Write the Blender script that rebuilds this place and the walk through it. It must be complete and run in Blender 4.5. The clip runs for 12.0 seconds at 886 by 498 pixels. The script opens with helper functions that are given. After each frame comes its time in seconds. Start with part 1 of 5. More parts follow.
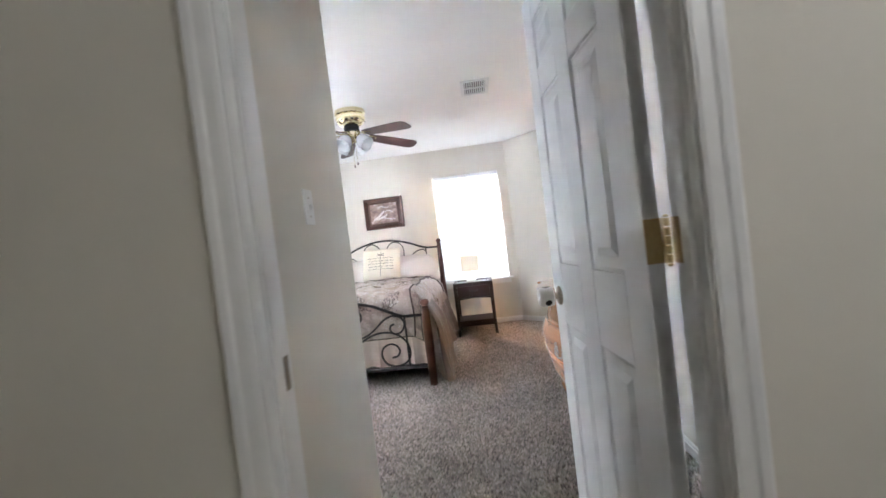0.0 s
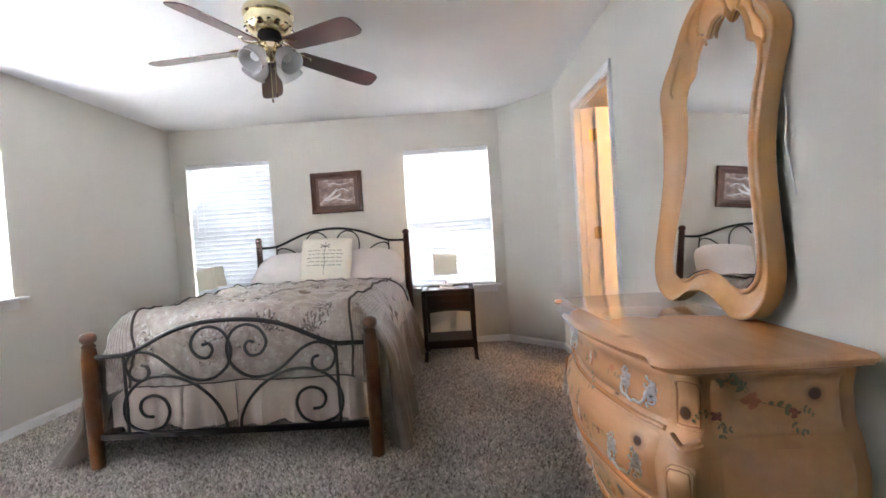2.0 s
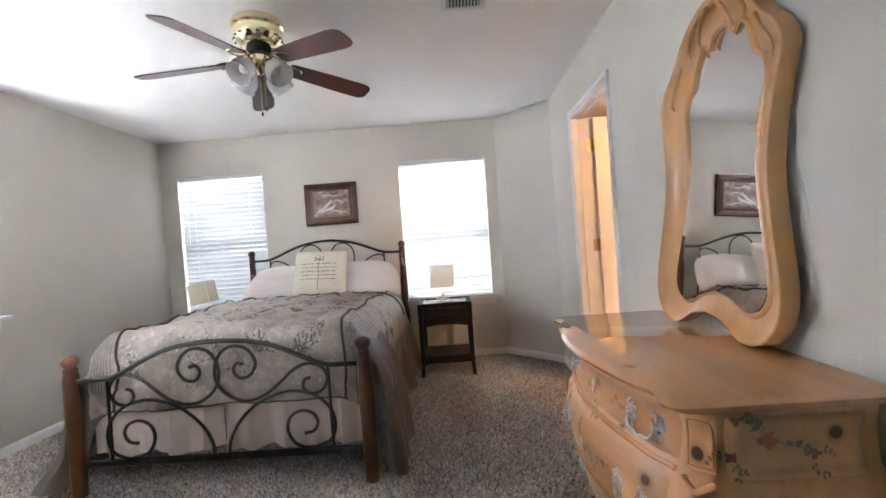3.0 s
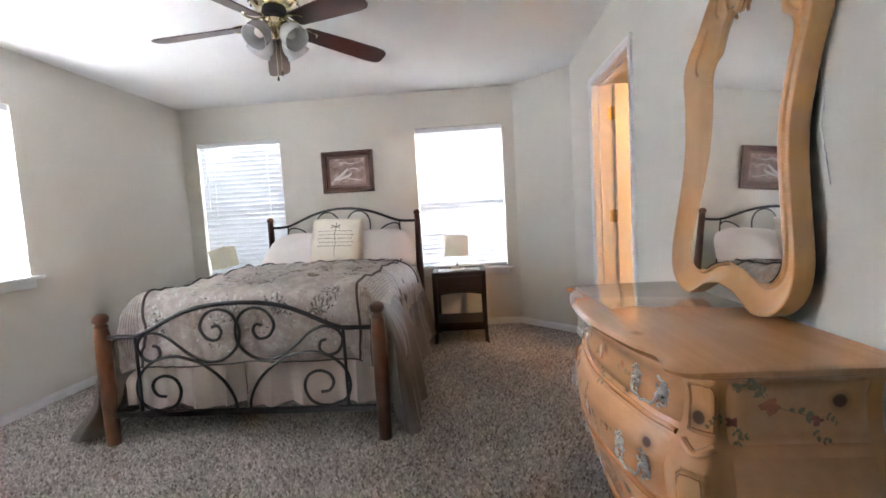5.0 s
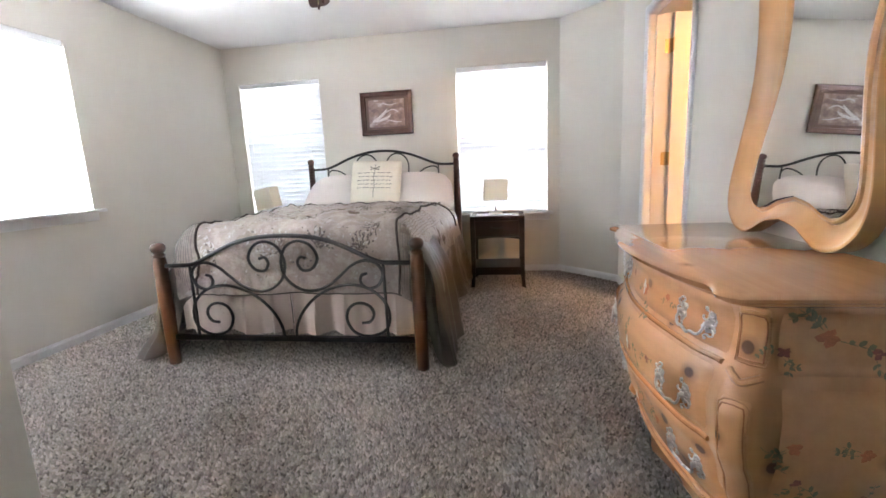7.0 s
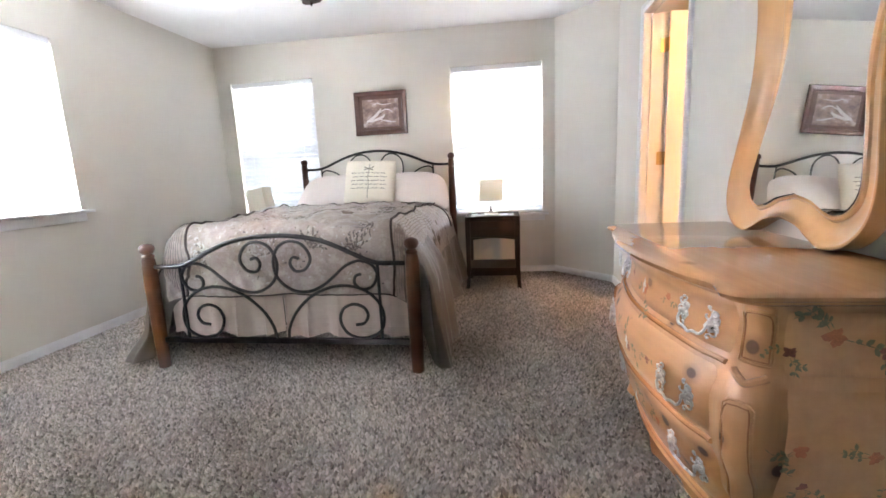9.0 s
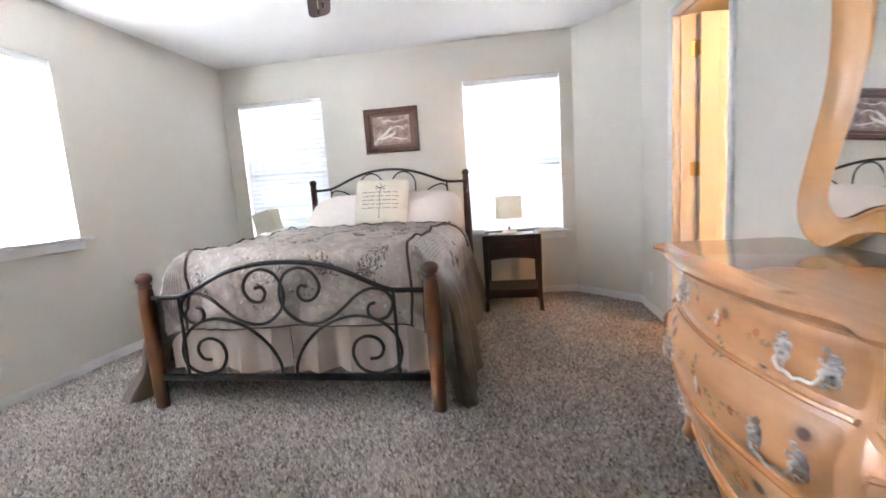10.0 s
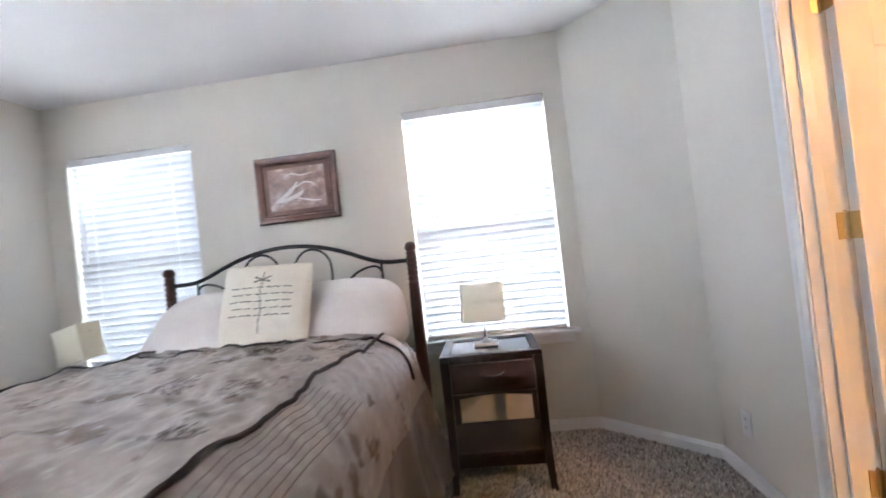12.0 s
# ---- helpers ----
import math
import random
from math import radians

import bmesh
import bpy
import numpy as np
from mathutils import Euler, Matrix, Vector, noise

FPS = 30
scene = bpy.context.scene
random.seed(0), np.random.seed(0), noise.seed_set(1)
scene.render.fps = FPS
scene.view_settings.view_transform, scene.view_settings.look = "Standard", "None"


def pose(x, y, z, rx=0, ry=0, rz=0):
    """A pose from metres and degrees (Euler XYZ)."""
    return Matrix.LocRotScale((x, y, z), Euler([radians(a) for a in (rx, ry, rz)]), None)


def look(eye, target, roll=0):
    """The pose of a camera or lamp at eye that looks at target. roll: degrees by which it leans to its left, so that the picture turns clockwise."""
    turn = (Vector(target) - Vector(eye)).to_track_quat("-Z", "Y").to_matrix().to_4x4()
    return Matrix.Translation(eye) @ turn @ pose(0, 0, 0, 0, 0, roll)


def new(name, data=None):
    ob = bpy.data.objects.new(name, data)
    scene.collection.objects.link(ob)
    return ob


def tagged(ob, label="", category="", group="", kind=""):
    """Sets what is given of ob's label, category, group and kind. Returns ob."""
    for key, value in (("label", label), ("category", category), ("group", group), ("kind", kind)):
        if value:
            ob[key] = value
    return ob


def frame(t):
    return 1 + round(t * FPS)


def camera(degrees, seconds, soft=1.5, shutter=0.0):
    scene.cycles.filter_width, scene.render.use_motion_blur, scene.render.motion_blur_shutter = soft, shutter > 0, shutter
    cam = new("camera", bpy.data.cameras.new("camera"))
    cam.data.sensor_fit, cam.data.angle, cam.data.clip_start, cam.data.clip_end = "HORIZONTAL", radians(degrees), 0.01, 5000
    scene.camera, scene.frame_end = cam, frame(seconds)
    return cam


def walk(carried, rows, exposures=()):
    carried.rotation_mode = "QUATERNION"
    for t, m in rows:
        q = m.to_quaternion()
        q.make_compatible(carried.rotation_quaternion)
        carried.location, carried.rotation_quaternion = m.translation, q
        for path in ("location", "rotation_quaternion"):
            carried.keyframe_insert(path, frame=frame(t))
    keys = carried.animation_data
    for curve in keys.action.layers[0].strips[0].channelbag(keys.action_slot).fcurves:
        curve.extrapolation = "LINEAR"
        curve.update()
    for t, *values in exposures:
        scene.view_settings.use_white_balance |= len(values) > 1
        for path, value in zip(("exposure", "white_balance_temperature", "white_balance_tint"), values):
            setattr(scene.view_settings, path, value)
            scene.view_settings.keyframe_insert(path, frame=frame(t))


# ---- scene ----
cam = camera(90.2, 12.0, soft=1.6, shutter=0.4)
PATH = [
    (0, (1.314, -3.748, 1.232), (1.142, -1.756, 1.189), -7.0),
    (0.5, (1.307, -3.272, 1.22), (1.185, -1.276, 1.235), -5.1),
    (1, (1.297, -2.841, 1.191), (1.262, -0.844, 1.294), -4.9),
    (1.3, (1.278, -2.672, 1.156), (1.21, -0.674, 1.215), -4.3),
    (1.5, (1.293, -2.508, 1.153), (1.232, -0.509, 1.169), -4.8),
    (2, (1.264, -2.334, 1.142), (1.202, -0.336, 1.09), -3.7),
    (2.5, (1.257, -2.258, 1.167), (1.228, -0.259, 1.157), -4.7),
    (3, (1.278, -2.258, 1.196), (1.228, -0.259, 1.171), -4.1),
    (5, (1.295, -2.274, 1.178), (1.161, -0.284, 1.027), -3.3),
    (5.5, (1.292, -2.277, 1.155), (1.154, -0.293, 0.939), -3.2),
    (6, (1.286, -2.282, 1.129), (1.111, -0.311, 0.834), -2.7),
    (6.5, (1.277, -2.276, 1.102), (1.042, -0.319, 0.76), -2.3),
    (6.7, (1.27, -2.276, 1.101), (0.991, -0.328, 0.743), -2.5),
    (8.3, (1.274, -2.264, 1.09), (0.946, -0.321, 0.746), -2.7),
    (8.5, (1.272, -2.267, 1.09), (0.969, -0.321, 0.745), -2.5),
    (9, (1.261, -2.243, 1.085), (0.984, -0.293, 0.735), -2.6),
    (9.5, (1.219, -2.176, 1.087), (0.968, -0.217, 0.773), -3.0),
    (10, (1.17, -2.029, 1.08), (0.854, -0.072, 0.813), -3.9),
    (10.5, (1.134, -1.701, 1.096), (0.657, 0.232, 0.912), -4.4),
    (11, (1.129, -1.289, 1.106), (0.577, 0.633, 1.042), -4.5),
    (11.5, (1.109, -0.873, 1.12), (0.629, 1.068, 1.122), -6.0),
    (11.8, (1.13, -0.61, 1.136), (0.868, 1.373, 1.164), -6.2),
    (12, (1.182, -0.418, 1.15), (1.0, 1.573, 1.181), -6.4),
]
EXPOSURES = (
    (0.0, 2.12, 6250, 10), (0.5, 2.1, 6250, 11), (1.0, 1.95, 6250, 12), (1.5, 1.65, 6300, 11), (2.0, 1.42, 6450, 10), (2.5, 1.3, 6500, 10), (5.5, 1.28, 6550, 10),
    (6.5, 1.5, 6550, 10), (8.5, 1.78, 6500, 10), (9.5, 1.8, 6500, 10), (10.5, 1.68, 6350, 10), (11.5, 1.5, 6200, 10), (12.0, 1.45, 6100, 10),
)
walk(cam, [(t, look(eye, target, roll)) for t, eye, target, roll in PATH], EXPOSURES)

# ---- plan, metres ----
CEIL = 2.465                     # ceiling height
XL, XR = -1.765, 2.248            # side walls of the bedroom
YH = 2.37                        # wall behind the bed
YB = -1.925                       # wall behind the camera's corner
XN = 0.768                       # side wall of the entry nook
YD, YDH = -2.85, -2.965          # bedroom and hall faces of the door wall
CUT_A, CUT_B = (1.775, YH), (XR, 1.885)   # the slanted corner wall
WALL = 0.135
BED_W = 0.774

# ---- world and lights ----
world = bpy.data.worlds.new("sky")
scene.world = world
world.use_nodes = True
wn = world.node_tree
sky = wn.nodes.new("ShaderNodeTexSky")
sky.sky_type, sky.sun_disc = "NISHITA", False
sky.sun_elevation, sky.sun_rotation = radians(48), radians(200)
wn.links.new(sky.outputs[0], wn.nodes["Background"].inputs[0])
wn.nodes["Background"].inputs[1].default_value = 0.12


def area_lamp(name, eye, target, w, h, watts, colour):
    data = bpy.data.lights.new(name, "AREA")
    data.shape, data.size, data.size_y, data.energy, data.color = "RECTANGLE", w, h, watts, colour
    ob = new(name, data)
    ob.matrix_world = look(eye, target)
    return ob


DAY = (0.865, 0.905, 1.0)
WIN_A, WIN_B, WIN_C, WIN_UNSEEN = (-1.605, -0.69), (0.755, 1.655), (-0.33, 0.575), (-1.43, -0.525)
WIN_Z, SILL_Z, SILL_C = 2.09, 0.625, 0.925
SKY_W = 800
area_lamp("daylight_lamp", (-1.147, YH + 1.30, 2.0), (-1.147, YH, 1.36), 1.6, 1.6, SKY_W * 0.08, DAY)
area_lamp("daylight_lamp", (1.205, YH + 0.80, 2.35), (1.205, YH, 1.36), 1.25, 1.1, SKY_W * 0.65, DAY)
area_lamp("daylight_lamp", (XL - 0.80, 0.12, 2.40), (XL, 0.12, 1.5), 1.25, 1.1, SKY_W * 3.1, DAY)
# Extra daylight through the added fourth window, for the east wall and bed foot
area_lamp("daylight_lamp", (XL - 0.80, -0.98, 2.40), (XL, -0.98, 1.5), 1.0, 1.1, SKY_W * 2.35, DAY)
bath = bpy.data.lights.new("vanity_bulb", "POINT")
bath.energy, bath.color, bath.shadow_soft_size = 29, (1.0, 0.53, 0.23), 0.09
new("vanity_bulb", bath).location = (3.55, -0.82, 2.12)
# Added fill behind the start brightens hall and door; no such lamp is known
hall = bpy.data.lights.new("hall_fill", "POINT")
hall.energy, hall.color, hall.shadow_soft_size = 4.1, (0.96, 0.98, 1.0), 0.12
new("hall_fill", hall).location = (2.45, -4.15, 2.26)
sun = bpy.data.lights.new("sun", "SUN")
sun.energy, sun.angle, sun.color = 2.0, radians(0.6), (1.0, 0.95, 0.88)
new("sun", sun).matrix_world = look((0, 0, 0), (-0.23, 0.63, -0.74))


# ---- mesh helpers ----
def thing(name, loc, label, category, group="", kind=""):
    ob = new(name)
    ob.empty_display_size = 0.1
    ob.location = loc
    return tagged(ob, label, category, group, kind)


def finish(name, bm, material, smooth=False):
    me = bpy.data.meshes.new(name)
    bmesh.ops.recalc_face_normals(bm, faces=bm.faces)
    if smooth:
        for f in bm.faces:
            f.smooth = True
        for e in bm.edges:
            if len(e.link_faces) == 2 and e.calc_face_angle(0) > 0.7:
                e.smooth = False
    bm.to_mesh(me)
    bm.free()
    me.materials.append(material)
    return me


def solo(name, bm, material, label="", category="", kind="", group="", smooth=False):
    return tagged(new(name, finish(name, bm, material, smooth)), label, category, group, kind)


def part(name, bm, material, parent, label="", smooth=False):
    ob = new(name, finish(name, bm, material, smooth))
    ob.parent = parent
    if parent.type == "EMPTY":
        ob.matrix_parent_inverse = Matrix.Translation(-parent.location)
    return tagged(ob, label)


def box(bm, x0, y0, z0, x1, y1, z1, bevel=0.0, m=None):
    size = Vector((x1 - x0, y1 - y0, z1 - z0))
    mid = Vector((x0 + x1, y0 + y1, z0 + z1)) / 2
    made = bmesh.ops.create_cube(bm, size=1.0)["verts"]
    for v in made:
        v.co = Vector((v.co.x * size.x, v.co.y * size.y, v.co.z * size.z)) + mid
    if bevel:
        edges = list({e for v in made for e in v.link_edges})
        done = bmesh.ops.bevel(bm, geom=edges, offset=bevel, segments=2, affect="EDGES", profile=0.6)
        made = list({v for f in done["faces"] for v in f.verts} | {v for v in made if v.is_valid})
    if m is not None:
        bmesh.ops.transform(bm, matrix=m, verts=made)
    return made


def block(*a, **k):
    bm = bmesh.new()
    box(bm, *a, **k)
    return bm


def blocks(rows, bevel=0.0):
    bm = bmesh.new()
    for r in rows:
        box(bm, *r, bevel=bevel)
    return bm


def lathe(profile, at=(0, 0, 0), segs=20, m=None, bm=None):
    """Turned shape from (radius, height) pairs."""
    bm = bm or bmesh.new()
    rings = []
    for r, z in profile:
        ring = []
        for k in range(segs):
            a = 2 * math.pi * k / segs
            p = Vector((r * math.cos(a), r * math.sin(a), z))
            ring.append(bm.verts.new((m @ p if m else p) + Vector(at)))
        rings.append(ring)
    for a, b in zip(rings, rings[1:]):
        for k in range(segs):
            bm.faces.new((a[k], a[(k + 1) % segs], b[(k + 1) % segs], b[k]))
    for ring in (rings[0], rings[-1]):
        if (ring[0].co - ring[segs // 2].co).length > 1e-4:
            bm.faces.new(ring)
    return bm


def smooth_line(points, steps=6, closed=False):
    """A Catmull-Rom line through points."""
    p = [Vector(q) for q in points]
    n, out = len(p), []
    for i in range(n if closed else n - 1):
        a = p[i - 1] if closed or i else p[0] * 2 - p[1]
        b, c = p[i], p[(i + 1) % n]
        d = p[(i + 2) % n] if closed or i + 2 < n else c * 2 - b
        for s in range(steps):
            t = s / steps
            out.append(0.5 * (2 * b + (c - a) * t + (2 * a - 5 * b + 4 * c - d) * t * t + (3 * b - a - 3 * c + d) * t ** 3))
    if not closed:
        out.append(p[-1])
    return out


def tube(points, radius, segs=8, bm=None, closed=False, taper=0.0):
    bm = bm or bmesh.new()
    n, rings, side = len(points), [], None
    for i, q in enumerate(points):
        a = points[i - 1] if i or closed else points[0]
        b = points[(i + 1) % n] if i + 1 < n or closed else points[-1]
        d = (b - a).normalized()
        if side is None:
            side = d.orthogonal().normalized()
        side = (side - d * side.dot(d)).normalized()
        up = d.cross(side)
        r = radius * (1 - taper * i / n)
        rings.append([bm.verts.new(q + (side * math.cos(k * 2 * math.pi / segs) + up * math.sin(k * 2 * math.pi / segs)) * r) for k in range(segs)])
    pairs = list(zip(rings, rings[1:])) + ([(rings[-1], rings[0])] if closed else [])
    for a, b in pairs:
        for k in range(segs):
            bm.faces.new((a[k], a[(k + 1) % segs], b[(k + 1) % segs], b[k]))
    if not closed:
        bm.faces.new(rings[0]), bm.faces.new(rings[-1])
    return bm


def sheet(fn, nu, nv, bm=None, wrap=False):
    """A grid of fn(u, v) with u and v from 0 to 1."""
    bm = bm or bmesh.new()
    g = [[bm.verts.new(fn(i / nu, j / nv)) for j in range(nv + 1)] for i in range(nu if wrap else nu + 1)]
    for i in range(nu):
        for j in range(nv):
            bm.faces.new((g[i][j], g[(i + 1) % len(g)][j], g[(i + 1) % len(g)][j + 1], g[i][j + 1]))
    return bm


def thick(bm, depth):
    bmesh.ops.recalc_face_normals(bm, faces=bm.faces)
    bmesh.ops.solidify(bm, geom=list(bm.faces), thickness=depth)
    return bm


def prism(outline, depth, axis, bm=None):
    """A flat outline (list of 3D points) pushed along axis by depth."""
    bm = bm or bmesh.new()
    a = [bm.verts.new(p) for p in outline]
    b = [bm.verts.new(Vector(p) + Vector(axis) * depth) for p in outline]
    n = len(a)
    bm.faces.new(a), bm.faces.new(list(reversed(b)))
    for k in range(n):
        bm.faces.new((a[k], b[k], b[(k + 1) % n], a[(k + 1) % n]))
    return bm


def ease(a, b, t):
    t = min(1.0, max(0.0, (t - a) / (b - a)))
    return t * t * (3 - 2 * t)


def curve_at(table, t):
    xs, ys = zip(*table)
    for i in range(len(xs) - 1):
        if t <= xs[i + 1]:
            w = ease(xs[i], xs[i + 1], t)
            return ys[i] * (1 - w) + ys[i + 1] * w
    return ys[-1]


# ---- materials ----
def material(name):
    m = bpy.data.materials.new(name)
    m.use_nodes = True
    t = m.node_tree
    return m, t, t.nodes["Principled BSDF"]


def coords(t, scale=(1, 1, 1)):
    c, mp = t.nodes.new("ShaderNodeTexCoord"), t.nodes.new("ShaderNodeMapping")
    mp.inputs["Scale"].default_value = scale
    t.links.new(c.outputs["Object"], mp.inputs["Vector"])
    return mp.outputs[0]


def noise_node(t, vec, scale, detail=4.0, rough=0.55):
    n = t.nodes.new("ShaderNodeTexNoise")
    n.inputs["Scale"].default_value, n.inputs["Detail"].default_value, n.inputs["Roughness"].default_value = scale, detail, rough
    t.links.new(vec, n.inputs["Vector"])
    return n.outputs[0]


def ramp(t, fac, stops):
    r = t.nodes.new("ShaderNodeValToRGB")
    while len(r.color_ramp.elements) < len(stops):
        r.color_ramp.elements.new(0.5)
    for e, (p, c) in zip(r.color_ramp.elements, stops):
        e.position, e.color = p, (*c, 1) if len(c) == 3 else c
    t.links.new(fac, r.inputs[0])
    return r.outputs[0]


def blend(t, fac, a, b, kind="MIX"):
    m = t.nodes.new("ShaderNodeMix")
    m.data_type, m.blend_type = "RGBA", kind
    for sock, val in ((m.inputs[0], fac), (m.inputs[6], a), (m.inputs[7], b)):
        if hasattr(val, "is_linked"):
            t.links.new(val, sock)
        elif isinstance(val, tuple):
            sock.default_value = (*val, 1)
        else:
            sock.default_value = val
    return m.outputs[2]


def relief(t, bsdf, height, strength, distance):
    b = t.nodes.new("ShaderNodeBump")
    b.inputs["Strength"].default_value, b.inputs["Distance"].default_value = strength, distance
    t.links.new(height, b.inputs["Height"])
    t.links.new(b.outputs[0], bsdf.inputs["Normal"])


def plain(name, c, rough=0.5, metal=0.0, var=0.12, scale=9.0, stretch=(1, 1, 1), bump=0.15, bscale=120.0, dist=0.002, coat=0.0, gloss_var=0.1):
    """A surface with mottling at two scales, fine relief and uneven gloss."""
    m, t, b = material(name)
    v = coords(t, stretch)
    big, fine = noise_node(t, v, scale), noise_node(t, v, scale * 9, 3)
    lo, hi = tuple(x * (1 - var) for x in c), tuple(min(1, x * (1 + var)) for x in c)
    col = ramp(t, big, ((0.3, lo), (0.7, hi)))
    col = blend(t, 0.5, col, ramp(t, fine, ((0.3, lo), (0.7, hi))))
    t.links.new(col, b.inputs["Base Color"])
    t.links.new(ramp(t, big, ((0.3, (rough - gloss_var * rough,) * 3), (0.7, (min(1, rough + gloss_var * rough),) * 3))), b.inputs["Roughness"])
    b.inputs["Metallic"].default_value, b.inputs["Coat Weight"].default_value = metal, coat
    b.inputs["Coat Roughness"].default_value = 0.12
    if bump:
        relief(t, b, noise_node(t, v, bscale, 3), bump, dist)
    return m


def wood(name, dark, light, along, rough=0.35, coat=0.0, grain=26.0, knots=False):
    m, t, b = material(name)
    st = [1.0, 1.0, 1.0]
    st[along] = 0.06
    v = coords(t, tuple(st))
    g1, g2 = noise_node(t, v, grain, 6, 0.65), noise_node(t, v, grain * 4, 4, 0.7)
    broad = noise_node(t, coords(t), 3.0, 3)
    col = blend(t, 0.4, ramp(t, g1, ((0.3, dark), (0.68, light))), ramp(t, g2, ((0.25, dark), (0.75, light))))
    col = blend(t, 0.35, col, ramp(t, broad, ((0.3, tuple(x * 0.8 for x in light)), (0.7, tuple(min(1, x * 1.12) for x in light)))))
    if knots:
        st2 = [1.0, 1.0, 1.0]
        st2[along] = 0.85
        vo = t.nodes.new("ShaderNodeTexVoronoi")
        vo.inputs["Scale"].default_value = 7.0
        t.links.new(coords(t, tuple(st2)), vo.inputs["Vector"])
        spot = ramp(t, vo.outputs["Distance"], ((0.0, (1, 1, 1)), (0.10, (0.95, 0.95, 0.95)), (0.125, (0.35, 0.35, 0.35)), (0.22, (0, 0, 0))))
        sep = t.nodes.new("ShaderNodeSeparateColor")
        t.links.new(vo.outputs["Color"], sep.inputs[0])
        pick = ramp(t, sep.outputs[0], ((0.04, (0, 0, 0)), (0.08, (1, 1, 1))))
        col = blend(t, blend(t, 1.0, spot, pick, "MULTIPLY"), col, (0.07, 0.022, 0.008))
    t.links.new(col, b.inputs["Base Color"])
    b.inputs["Roughness"].default_value, b.inputs["Coat Weight"].default_value = rough, coat
    b.inputs["Coat Roughness"].default_value = 0.12
    relief(t, b, g1, 0.12, 0.002)
    return m


def paint(name, c, rough=0.85, bscale=75.0, bump=0.35):
    """Rolled wall paint over a light orange-peel texture."""
    m, t, b = material(name)
    v = coords(t)
    big = noise_node(t, v, 1.3, 3)
    t.links.new(ramp(t, big, ((0.3, tuple(x * 0.965 for x in c)), (0.7, tuple(min(1, x * 1.02) for x in c)))), b.inputs["Base Color"])
    b.inputs["Roughness"].default_value = rough
    relief(t, b, blend(t, 0.4, noise_node(t, v, bscale, 2), noise_node(t, v, bscale * 3.2, 2)), bump, 0.0022)
    return m


M_WALL = paint("wall_paint", (0.71, 0.677, 0.612))
M_CEIL = paint("ceiling_paint", (0.86, 0.845, 0.83), 0.9, 55, 0.5)
M_TRIM = plain("white_gloss_paint", (0.80, 0.80, 0.80), 0.32, var=0.02, scale=4, bump=0.06, bscale=60)
M_DOOR = plain("door_paint", (0.85, 0.86, 0.88), 0.33, var=0.03, scale=3, stretch=(1, 1, 0.25), bump=0.14, bscale=90)
M_BRASS = plain("brass", (0.52, 0.40, 0.22), 0.38, 1.0, var=0.1, scale=14, bump=0.03)
M_FANBRASS = plain("pale_brass", (0.78, 0.70, 0.46), 0.13, 1.0, var=0.08, scale=14, bump=0.02)
M_NICKEL = plain("satin_nickel", (0.42, 0.37, 0.31), 0.3, 1.0, var=0.1, bump=0.03)
M_PLASTIC = plain("white_plastic", (0.78, 0.78, 0.77), 0.4, var=0.02, bump=0.03)
M_IRON = plain("black_iron", (0.008, 0.007, 0.008), 0.5, 0.0, var=0.3, scale=30, bump=0.25, bscale=160)
M_POST = wood("post_wood", (0.036, 0.010, 0.003), (0.105, 0.030, 0.008), 2, 0.34, 0.08, 34)
M_HEADPOST = wood("dark_post_wood", (0.03, 0.009, 0.006), (0.085, 0.025, 0.014), 2, 0.3, 0.4, 34)
M_PINE = wood("honey_pine", (0.44, 0.195, 0.080), (0.60, 0.300, 0.138), 1, 0.22, 0.8, 9, True)
M_PINE_V = wood("honey_pine_upright", (0.44, 0.195, 0.080), (0.60, 0.300, 0.138), 2, 0.32, 0.35, 9, True)
M_PINE_FRONT = wood("satin_pine_front", (0.44, 0.195, 0.080), (0.60, 0.300, 0.138), 1, 0.36, 0.2, 9, True)
M_MIRRORWOOD = wood("mirror_frame_wood", (0.45, 0.215, 0.078), (0.58, 0.315, 0.128), 2, 0.30, 0.4, 6)
M_DARKWOOD = wood("espresso_wood", (0.006, 0.003, 0.002), (0.018, 0.007, 0.005), 0, 0.45, 0.0, 30)
M_DRAWER = wood("reddish_drawer", (0.010, 0.004, 0.003), (0.028, 0.010, 0.007), 0, 0.48, 0.0, 24)
M_BLADE = wood("fan_blade_wood", (0.035, 0.008, 0.006), (0.085, 0.02, 0.014), 0, 0.28, 0.5, 30)
M_GROOVE = plain("groove_brown", (0.32, 0.125, 0.045), 0.45, var=0.2, bump=0.05)
M_PEWTER = plain("pewter", (0.62, 0.62, 0.63), 0.3, 0.95, var=0.45, scale=60, bump=0.5, bscale=240)
M_STONE = plain("slate_top", (0.06, 0.058, 0.06), 0.16, var=0.35, scale=14, bump=0.15)
M_PAD = plain("sham_fabric", (0.77, 0.705, 0.67), 0.75, var=0.04, scale=6, bump=0.35, bscale=260)
M_CREAM = plain("cream_canvas", (0.80, 0.74, 0.63), 0.85, var=0.05, scale=9, bump=0.5, bscale=330)
M_INK = plain("faded_ink", (0.17, 0.155, 0.125), 0.85, var=0.25, scale=40, bump=0.0)
M_SKIRT = plain("satin_bed_skirt", (0.56, 0.455, 0.395), 0.3, var=0.06, scale=6, bump=0.12, bscale=300)
M_PIPING = plain("brown_piping", (0.035, 0.02, 0.017), 0.6, var=0.2, bump=0.2)
M_FRAME = wood("picture_frame_wood", (0.03, 0.009, 0.005), (0.11, 0.035, 0.016), 0, 0.35, 0.3, 40)
M_MATBOARD = plain("brown_mat", (0.105, 0.052, 0.036), 0.8, var=0.15, scale=20, bump=0.1)
